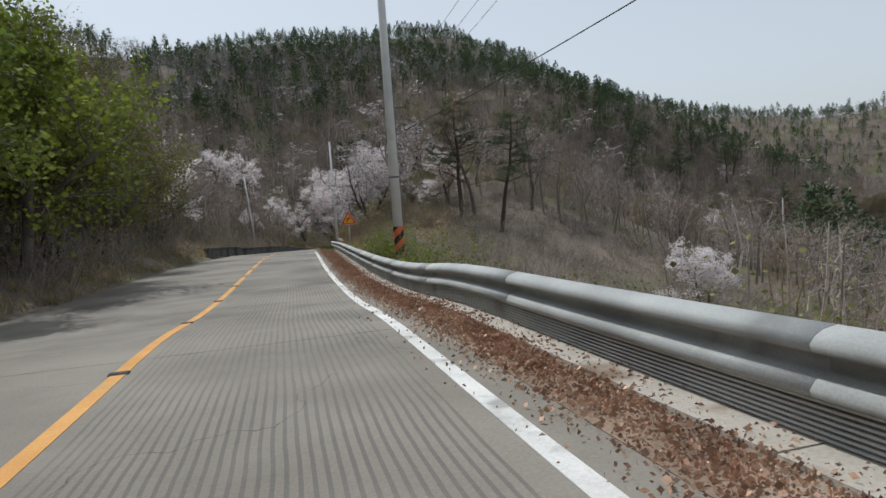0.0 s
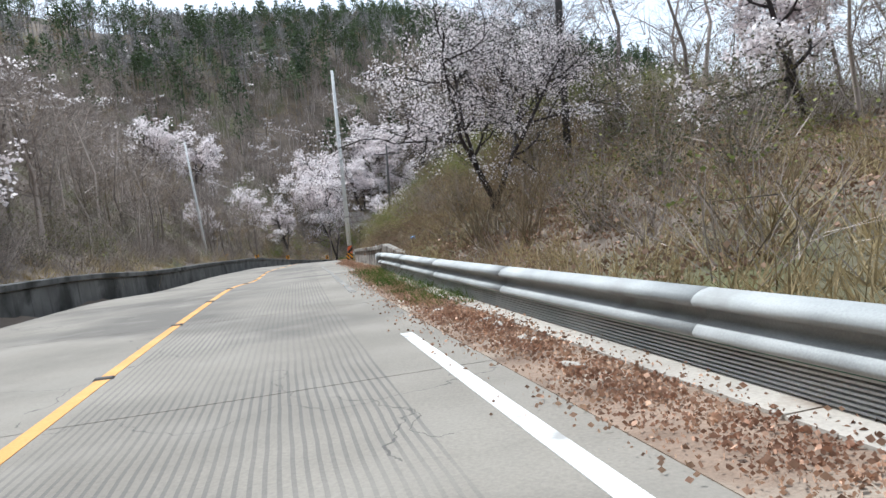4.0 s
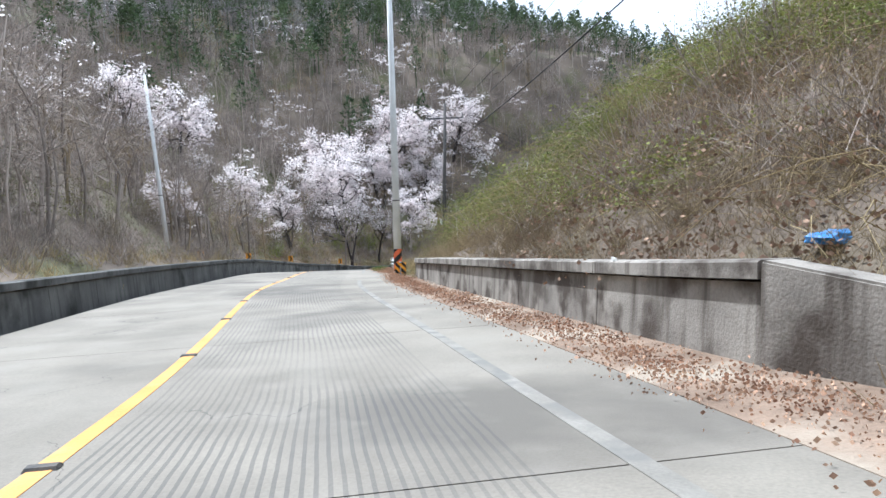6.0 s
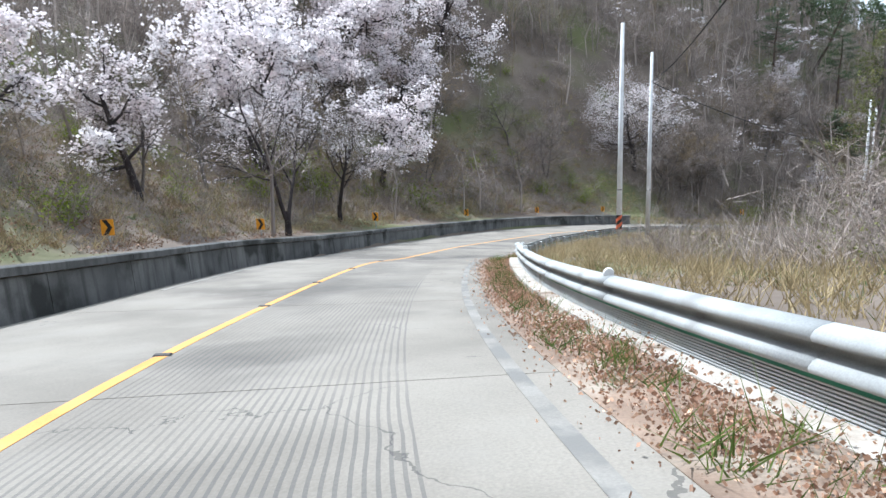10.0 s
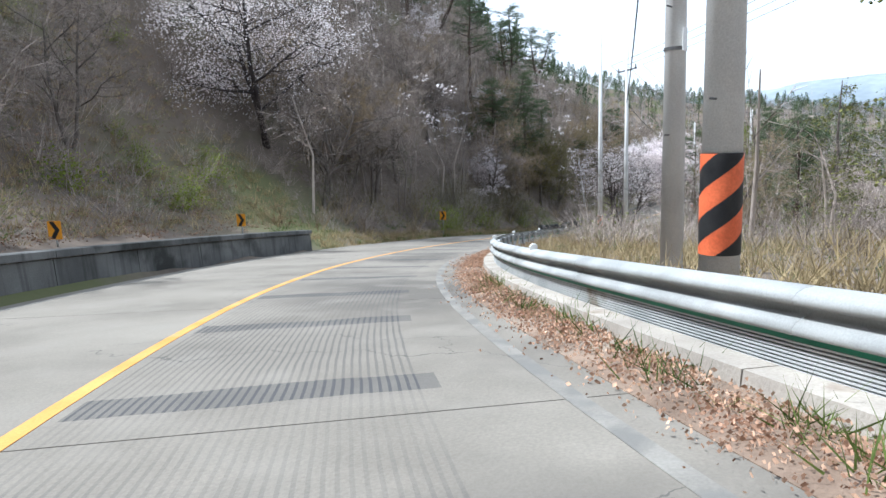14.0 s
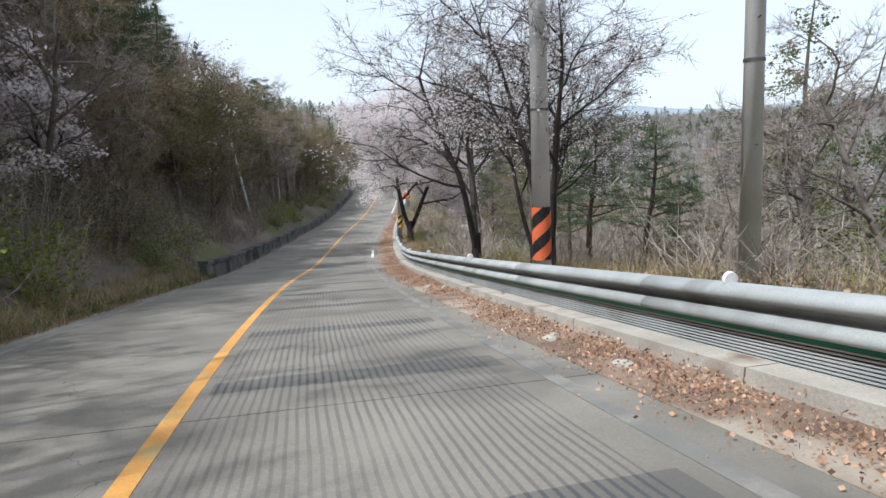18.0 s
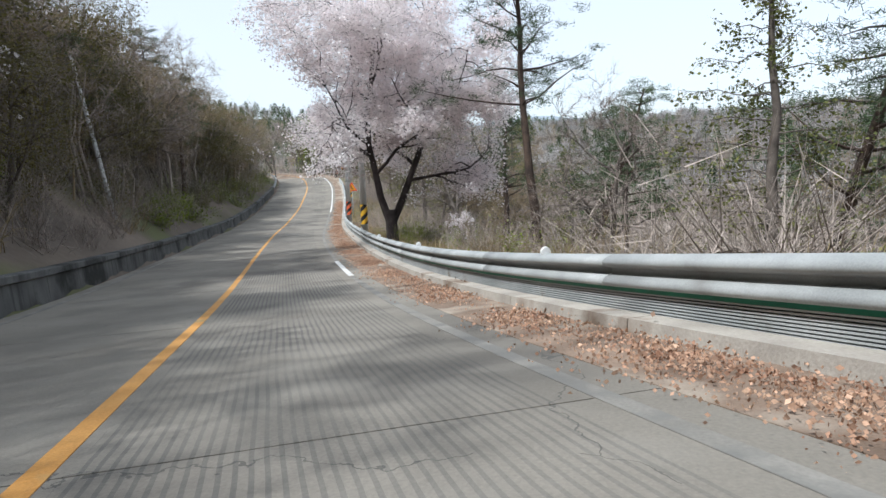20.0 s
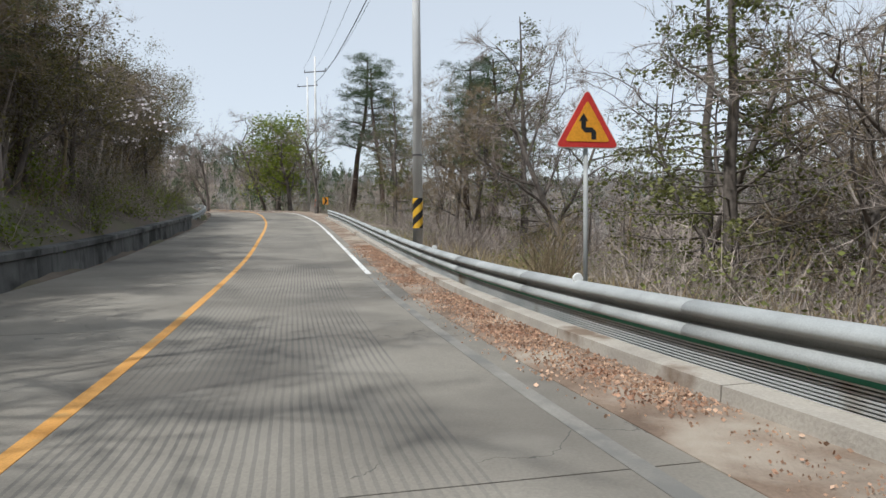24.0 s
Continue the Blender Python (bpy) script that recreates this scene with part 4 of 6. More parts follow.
def make_larch(seed, height=10.0, r0=0.15):
    """A larch: straight trunk, level limbs, hanging sprays just turning green."""
    rng = np.random.default_rng(seed)
    wood, spray = Shape(), Shape()
    pts = np.array([[0.12 * rng.normal() * i / 8, 0.12 * rng.normal() * i / 8, -0.25 + height * i / 8] for i in range(9)])
    wood.tube(pts, r0 * np.linspace(1.3, 0.14, 9), 8)
    for t in range(28):
        u = 0.14 + 0.83 * t / 27
        c = np.array([np.interp(u * 8, range(9), pts[:, j]) for j in range(3)])
        for _ in range(2):
            az = rng.uniform(0, 6.283)
            ln = height * 0.36 * (1.05 - u) * rng.uniform(0.6, 1.2) + 0.35
            wy = np.array([math.cos(az), math.sin(az), 0.12])
            q = np.array([c + wy * ln * i / 5 + np.array([0, 0, -0.05 * ln * (i / 5) ** 2 + 0.06 * rng.normal()]) for i in range(6)])
            wood.tube(q, r0 * 0.2 * np.linspace(1, 0.15, 6) * (1.1 - u * 0.7), 4)
            k = int(16 * ln) + 4
            f = rng.uniform(0.2, 1, k)
            b = np.stack([np.interp(f * 5, range(6), q[:, j]) for j in range(3)], 1)
            d = rng.normal(size=(k, 3)) * 0.5 + wy * 0.3
            d[:, 2] -= 0.7
            d /= np.linalg.norm(d, axis=1, keepdims=True)
            tip = b + d * rng.uniform(0.2, 0.55, (k, 1))
            wood.blades(b, tip, 0.012, rng)
            lv = np.repeat(b + (tip - b) * rng.uniform(0.2, 1, (k, 1)), 3, 0) + rng.normal(size=(3 * k, 3)) * 0.06
            spray.leaves(lv, rng.uniform(0.05, 0.12, len(lv)), rng)
    return [("trunk", wood.mesh("trunk", M_BARK, True)), ("foliage", spray.mesh("foliage", M_LARCH))]


def make_bush(seed, height=1.4, mat=None, leaf=0.0, lmat=None, stems=16):
    rng = np.random.default_rng(seed)
    wood = Shape()
    pts, ways = [], []
    for k in range(stems):
        az = rng.uniform(0, 6.283)
        d = np.array([math.cos(az) * rng.uniform(0.15, 0.9), math.sin(az) * rng.uniform(0.15, 0.9), 1.0])
        ln = height * rng.uniform(0.6, 1.15)
        q = [np.array([rng.normal() * 0.12, rng.normal() * 0.12, -0.1])]
        for i in range(4):
            d = d + rng.normal(size=3) * 0.2
            q.append(q[-1] + d / np.linalg.norm(d) * ln / 4)
            pts.append(q[-1])
            ways.append(d / np.linalg.norm(d))
        wood.tube(np.array(q), np.linspace(0.014, 0.004, 5), 3)
    p, w = np.array(pts), np.array(ways)
    tw, b, d = twig_shape(rng, p, w, 5, (0.15, 0.45), 0.009)
    wood.v += tw.v
    wood.f += [tuple(k_ + wood.n for k_ in f_) for f_ in tw.f]
    out = [("branchwork", wood.mesh("branchwork", mat or M_TWIG))]
    if leaf:
        q = np.repeat(p, 12, 0) + rng.normal(size=(len(p) * 12, 3)) * 0.16
        lf = Shape()
        lf.leaves(q, rng.uniform(leaf * 0.6, leaf * 1.4, len(q)), rng)
        out.append(("foliage", lf.mesh("foliage", lmat or M_SPRING)))
    return out


def plant(name, meshes, x, y, scale=1.0, turn=0.0, label="", category="tree", group="", sink=0.05, z=None):
    t = thing(name, label, category, group, where=Matrix.Translation((x, y, (g_at(x, y) if z is None else z) - sink)) @ pose(0, 0, 0, 0, 0, turn) @ Matrix.Diagonal((scale, scale, scale, 1)))
    for n_, me in meshes:
        part_mesh(n_, me, t)
    return t


BARE = [make_bare(11 + i, 8.5, 0.13, multi=1 + (i % 3 == 1), kinds=(8, 5, 4)) for i in range(4)]
BUDDING = [make_bare(31 + i, 7.5, 0.11, twig=M_BUD, kinds=(8, 5, 4), multi=1 + i) for i in range(2)]
CHERRY = [make_cherry(51 + i, 7.5, 0.18, 0.55, 0.13, multi=1 + (i == 1), per=12, kinds=(7, 6, 5), loose=0.17) for i in range(3)]
HALFCHERRY = [make_cherry(61 + i, 7.5, 0.15, 0.5, 0.045, multi=2 + i, per=8, twig=M_BARK, kinds=(7, 6, 5), loose=0.11, fork=1.1, lean=0.4, spread_=0.75, wiggle=0.12) for i in range(2)]
PINES = [make_pine(71 + i, 10.0, 0.19, 0.15) for i in range(3)]
LARCH = [make_larch(81 + i, 10.0, 0.14) for i in range(3)]
LEAFY = [make_leafy(91 + i, 7.0, 0.15, kinds=(8, 6, 4)) for i in range(2)]
OLIVE = [make_leafy(95 + i, 7.5, 0.15, mat=M_OLIVE, per=13, size=0.065, kinds=(8, 6, 4), multi=1 + i) for i in range(2)]
GREENBUSH = [make_bush(101 + i, 1.3, leaf=0.07) for i in range(2)]
DRYBUSH = [make_bush(111 + i, 1.3, mat=(M_TWIG, M_BUD, M_STRAW)[i % 3], stems=12) for i in range(3)]
M_DARKLEAF = material("dull_green_thicket_leaves", (0.075, 0.08, 0.045), (0.16, 0.16, 0.085), 0.3, 0.8, 0.0, 3.0, island=0.45, see=0.25)
THICKET = [make_bush(131 + i, 2.7, leaf=0.06, lmat=(M_DARKLEAF, M_OLIVE, M_DARKLEAF)[i], stems=26) for i in range(3)]
REDBUSH = [make_bush(121, 1.8, mat=M_BUD, stems=22)]

# ---- plants near the road, one by one ----
G_CH, G_BARE, G_PINE, G_LARCH = "blossoming cherries", "bare trees", "pines", "larches"
L_CH = "wild cherry tree in full pale pink blossom"
L_HALF = "dark-trunked cherry tree with thin opening blossom"
L_BARE = "leafless grey deciduous tree with fine twigs"
L_PINE = "dark green red pine with flat needle tiers"
L_LARCH = "larch with hanging sprays of fresh needles"


def place(rows, meshes, name, label, category, group):
    for i, (x, y, sc, tn) in enumerate(rows):
        plant(name, meshes[i % len(meshes)], x, y, sc, tn, label, category, group)


place([(-35.0, 122.0, 1.15, 20), (-33.0, 102.4, 0.7, 80), (-31.3, 128.1, 1.1, 200), (-45.0, 120.0, 1.5, 30), (-28.6, 145.8, 1.9, 120), (-12.7, 176.1, 1.9, 10), (-20.0, 153.5, 1.5, 250), (-23.1, 167.7, 2.0, 300), (-18.0, 164.0, 1.6, 60), (-30.0, 155.0, 1.8, 140), (-24.0, 160.0, 1.7, 45), (-43.0, 128.0, 1.5, 95),
       (-25.5, 57.5, 1.2, 70), (40.0, 180.5, 0.85, 40), (-1.0, 53.0, 0.7, 160), (82.0, 172.0, 0.45, 100), (12.5, 34.0, 0.6, 20), (38.0, 189.0, 1.0, 0), (52.0, 190.0, 1.0, 90)],
      CHERRY, "cherry_tree", L_CH, "cherry tree", G_CH)
plant("cherry_tree", make_cherry(205, 11.5, 0.25, 0.85, 0.085, multi=2, per=64, kinds=(8, 7, 5), spread_=1.05, first=0.22, lean=0.36, loose=0.25, fork=1.5), 66.45, 174.45, 1.0, 250, "old dark-trunked cherry in full blossom by the guard rail", "cherry tree", G_CH)
plant("cherry_tree", make_cherry(207, 7.6, 0.17, 0.6, 0.045, multi=4, per=16, lean=0.55, kinds=(7, 6, 5), first=0.22, fork=0.6, loose=0.12), -8.05, 57.7, 1.0, 25, "dark vase-shaped cherry with thin blossom on the bank", "cherry tree", "cherries coming into bloom")
plant("cherry_tree", make_cherry(211, 9.0, 0.17, 0.85, 0.055, multi=2, per=11, twig=M_TWIG, kinds=(8, 6, 5), first=0.25), 10.7, 173.6, 1.55, 30, "tall spreading cherry with pale thin blossom on the slope", "cherry tree", "cherries coming into bloom")
place([(-6.2, 65.0, 0.9, 190), (-4.0, 68.0, 0.9, 100), (1.5, 60.0, 0.8, 45), (34.75, 163.7, 0.95, 10), (39.9, 166.0, 1.0, 140), (38.4, 164.2, 0.85, 250)], HALFCHERRY, "cherry_tree", L_HALF, "cherry tree", "cherries coming into bloom")
place([(37.5, 157.5, 0.8, 10), (26.8, 151.5, 1.0, 130), (34.2, 157.0, 0.75, 0), (28.3, 151.2, 0.7, 80), (-5.6, 169.2, 0.95, 40), (1.0, 47.5, 1.35, 60), (5.5, 52.0, 1.2, 20), (12.8, 175.0, 0.95, 100),
       (95.5, 172.0, 1.5, 10), (103.0, 169.0, 1.6, 50), (108.0, 175.0, 1.5, 90), (100.0, 174.5, 1.3, 200), (84.0, 172.5, 1.2, 250), (90.0, 166.0, 1.5, 300), (117.0, 177.0, 1.6, 20), (124.0, 182.0, 1.5, 70), (130.0, 176.0, 1.6, 140), (138.0, 184.0, 1.5, 190), (62.0, 166.0, 1.0, 110),
       (57.0, 160.0, 1.0, 170), (48.0, 158.0, 0.9, 220), (77.0, 168.5, 0.9, 280)], [BARE[0], BUDDING[0], BARE[2], BUDDING[1], BARE[3], BUDDING[0]], "bare_tree", L_BARE, "tree", G_BARE)
place([(-20.2, 38.8, 1.2, 0), (-21.5, 33.5, 1.3, 50), (-16.5, 20.0, 1.1, 100), (-10.0, 3.0, 1.2, 160)], LEAFY, "young_leaf_tree", "tree with fresh yellow-green spring leaves", "tree", "spring-green trees")
place([(158.0, 199.5, 1.7, 0), (166.0, 203.0, 1.6, 90)], LEAFY, "young_leaf_tree", "rounded yellow-green tree at the far bend", "tree", "spring-green trees")
place([(0.0, 47.2, 0.85, 30), (2.5, 43.5, 0.8, 150), (-24.0, 24.0, 1.3, 70), (-22.0, 10.0, 1.3, 200), (47.5, 160.4, 0.72, 0), (69.5, 166.5, 1.0, 100), (74.0, 169.5, 0.9, 210), (160.0, 178.0, 1.7, 20), (150.0, 184.0, 1.6, 70), (144.0, 180.0, 1.5, 130),
       (166.0, 187.0, 1.6, 260), (60.0, 157.0, 0.95, 10), (38.7, 151.5, 1.1, 50), (150.0, 192.0, 1.6, 40), (136.0, 181.0, 1.4, 15), (130.5, 179.5, 1.35, 75), (145.0, 188.0, 1.5, 200), (56.0, 162.0, 1.0, 20), (74.0, 163.0, 1.1, 80), (45.0, 184.0, 1.1, 0), (52.0, 188.0, 1.1, 90), (38.0, 190.0, 1.2, 180)], PINES, "pine_tree", L_PINE, "pine tree", G_PINE)
plant("pine_tree", make_pine(75, 12.0, 0.17, 0.03, low=0.5), 61.6, 168.7, 1.0, 40, "straight dark-trunked pine with spreading tiers", "pine tree", G_PINE)
place([(13.3, 138.3, 1.6, 0), (26.0, 142.5, 1.25, 60), (38.0, 149.3, 1.35, 200), (23.0, 139.5, 1.25, 100), (44.0, 155.5, 1.1, 150), (34.0, 138.0, 1.3, 30), (102.5, 176.2, 1.25, 70), (110.5, 173.5, 1.45, 10), (121.0, 179.0, 1.35, 120), (115.0, 168.0, 1.4, 240), (96.0, 168.0, 1.3, 15), (106.0, 166.0, 1.4, 77),
       (80.0, 165.0, 1.0, 0), (131.0, 186.5, 1.0, 33), (52.0, 165.0, 0.8, 66)], LARCH, "larch_tree", L_LARCH, "larch tree", G_LARCH)
rngp = np.random.default_rng(5)
for i in range(34):
    s, d = rngp.uniform(-2, 46), -rngp.uniform(7.2, 16)
    p = at(s, d)
    plant("bare_tree", (BARE + BUDDING)[i % 6], p.x, p.y, rngp.uniform(0.8, 1.25), rngp.uniform(0, 360), L_BARE, "tree", G_BARE)
for i in range(36):
    s, d = rngp.uniform(206, 300), -rngp.uniform(7.0, 12)
    p = at(s, d)
    if i % 3 == 0:
        plant("pine_tree", PINES[i % 3], p.x, p.y, rngp.uniform(0.7, 1.1), rngp.uniform(0, 360), L_PINE, "pine tree", G_PINE)
    else:
        plant("budding_tree", BUDDING[i % 2], p.x, p.y, rngp.uniform(0.9, 1.5), rngp.uniform(0, 360), "tree with yellow-brown budding twigs on the bank", "tree", "budding trees")
for i in range(34):
    s, d = rngp.uniform(172, 290), -rngp.uniform(7.4, 14)
    p = at(s, d)
    plant("bare_tree", (BARE + BUDDING)[i % 6], p.x, p.y, rngp.uniform(0.9, 1.4), rngp.uniform(0, 360), L_BARE, "tree", G_BARE)

for i in range(16):
    s, d = rngp.uniform(218, 305), -rngp.uniform(7.4, 11)
    p = at(s, d)
    plant("leafing_tree", OLIVE[i % 2], p.x, p.y, rngp.uniform(0.9, 1.4), rngp.uniform(0, 360), "tree with half-open olive-brown spring leaves", "tree", "leafing trees")
for i in range(12):
    s, d = rngp.uniform(0, 44), -rngp.uniform(8, 13)
    p = at(s, d)
    plant("leafing_tree", OLIVE[i % 2], p.x, p.y, rngp.uniform(0.9, 1.3), rngp.uniform(0, 360), "tree with half-open olive-brown spring leaves", "tree", "leafing trees")

for s, d, sc, tn in ((137, -13.5, 0.75, 0), (128, -15, 0.9, 80), (149, -15, 0.8, 200), (158, -12.5, 0.7, 40), (163, -14, 0.95, 300), (121, -13, 0.9, 150), (142, -19, 1.0, 20), (154, -20, 1.1, 260)):
    p = at(s, d)
    plant("bare_tree", (BARE + BUDDING)[int(s) % 6], p.x, p.y, sc, tn, "small leafless tree on the open slope", "tree", G_BARE)
for x, y, sc, tn in ((-23.0, 139.8, 1.0, 60), (-25.2, 131.2, 1.15, 200)):
    plant("cherry_tree", HALFCHERRY[int(tn) % 2], x, y, sc, tn, L_HALF, "cherry tree", "cherries coming into bloom")
for s, d, sc, tn in ((16, -6.4, 1.3, 0), (10.5, -6.6, 1.3, 120), (21.5, -7.4, 1.25, 240)):
    p = at(s, d)
    plant("young_leaf_tree", LEAFY[int(tn / 120) % 2], p.x, p.y, sc, tn, "tree with fresh yellow-green spring leaves", "tree", "spring-green trees")
for s, d, sc, tn in ((27, -6.9, 1.2, 0), (20, -6.6, 1.1, 90), (30, -8.8, 1.25, 90), (36, -9.4, 1.15, 180), (14, -11, 1.4, 45)):
    p = at(s, d)
    plant("leafing_tree", OLIVE[int(tn / 90) % 2], p.x, p.y, sc, tn, "tree with half-open olive-brown spring leaves", "tree", "leafing trees")
for x, y, sc, tn in ((146.8, 194.7, 1.3, 0), (158.3, 202.3, 1.4, 90), (145.6, 187.3, 1.4, 180), (112.2, 169.8, 1.3, 200), (107.3, 169.4, 1.3, 60), (152.0, 206.5, 1.2, 20), (168.0, 212.0, 1.4, 70), (172.0, 204.0, 1.5, 150)):
    plant("bare_tree", BARE[int(tn) % 4], x, y, sc, tn, L_BARE, "tree", G_BARE)

for i in range(6):
    s, d = rngp.uniform(216, 262), -rngp.uniform(16, 26)
    p = at(s, d)
    plant("pine_tree", PINES[i % 3], p.x, p.y, rngp.uniform(1.1, 1.5), rngp.uniform(0, 360), L_PINE, "pine tree", G_PINE)


def bushes(n_, s_range, d_range, meshes, name, label, group, lo=0.7, hi=1.3):
    for i in range(n_):
        s, d = rngp.uniform(*s_range), rngp.uniform(*d_range)
        p = at(s, d)
        plant(name, meshes[i % len(meshes)], p.x, p.y, rngp.uniform(lo, hi), rngp.uniform(0, 360), label, "bush", group, 0.02)


bushes(12, (8, 24), (5.0, 6.4), GREENBUSH, "green_bush", "low bush with fresh green leaves behind the guard rail", "green bushes")
bushes(26, (-5, 44), (-9.0, -5.8), DRYBUSH, "bare_bush", "tangled leafless roadside bush", "bare bushes")
bushes(24, (46, 103), (-8.5, -5.4), DRYBUSH, "bare_bush", "tangled leafless roadside bush", "bare bushes", 0.6, 1.0)
bushes(44, (110, 170), (-24, -9.5), GREENBUSH, "green_bush", "low green bush on the open slope", "green bushes", 0.7, 1.4)
bushes(120, (108, 174), (-26, -9.0), DRYBUSH, "bare_bush", "tangled leafless roadside bush", "bare bushes", 0.6, 1.1)
bushes(34, (168, 214), (-8.5, -4.8), DRYBUSH, "bare_bush", "tangled leafless roadside bush", "bare bushes", 0.8, 1.5)
bushes(14, (183, 212), (-7.5, -4.8), GREENBUSH, "green_bush", "dark green bush at the road's edge", "green bushes", 1.0, 1.7)
bushes(40, (206, 300), (-9.5, -5.6), DRYBUSH, "bare_bush", "tangled leafless roadside bush", "bare bushes", 0.8, 1.4)
bushes(30, (222, 300), (-8.5, -5.4), GREENBUSH, "green_bush", "dark green bush at the road's edge", "green bushes", 0.9, 1.5)
bushes(14, (196, 246), (6.1, 9), GREENBUSH, "green_bush", "low bush with fresh green leaves behind the guard rail", "green bushes", 0.5, 0.9)
bushes(14, (116, 152), (-19, -11), GREENBUSH, "green_bush", "low green bush on the open slope", "green bushes", 1.2, 2.0)
bushes(34, (170, 212), (-8.5, -5.6), THICKET, "thicket_bush", "tall dull-green thicket bush crowding the road edge", "thicket bushes", 0.8, 1.25)
bushes(34, (212, 300), (-9.5, -6.4), THICKET, "thicket_bush", "tall dull-green thicket bush above the wall", "thicket bushes", 0.8, 1.3)
bushes(22, (2, 46), (-9.5, -6.8), THICKET, "thicket_bush", "tall dull-green thicket bush at the wood's edge", "thicket bushes", 0.8, 1.3)
bushes(20, (48, 106), (-11, -7.0), THICKET, "thicket_bush", "tall dull-green thicket bush above the wall", "thicket bushes", 0.6, 1.1)
bushes(44, (110, 170), (-26, -10.5), THICKET, "thicket_bush", "dull-green bush on the open slope", "thicket bushes", 0.5, 0.95)
bushes(16, (32, 56), (7.0, 13), THICKET, "thicket_bush", "brown-green thicket bush on the bank", "thicket bushes", 0.6, 1.0)
bushes(12, (207, 216), (5.6, 7.4), REDBUSH, "bramble_heap", "low heap of dry brown brambles behind the guard rail", "bramble heaps", 0.35, 0.6)
bushes(16, (232, 262), (6.5, 10), REDBUSH, "reddish_bush", "reddish leafless bush below the road", "bare bushes", 0.6, 1.0)
bushes(3, (45, 50), (5.8, 7.0), REDBUSH, "reddish_bush", "reddish leafless bush beside the guard rail", "bare bushes", 0.9, 1.3)
bushes(22, (30, 56), (6.5, 12), DRYBUSH, "bare_bush", "tangled leafless roadside bush", "bare bushes", 0.7, 1.3)
bushes(24, (58, 76), (9, 16), DRYBUSH, "bare_bush", "dry tangled bush on the creeper bank", "bare bushes", 0.8, 1.4)
bushes(30, (90, 150), (10, 20), DRYBUSH, "bare_bush", "dry tangled bush inside the bend", "bare bushes", 0.8, 1.5)
bushes(30, (170, 270), (8, 16), DRYBUSH, "bare_bush", "dry tangled bush below the road", "bare bushes", 0.8, 1.4)


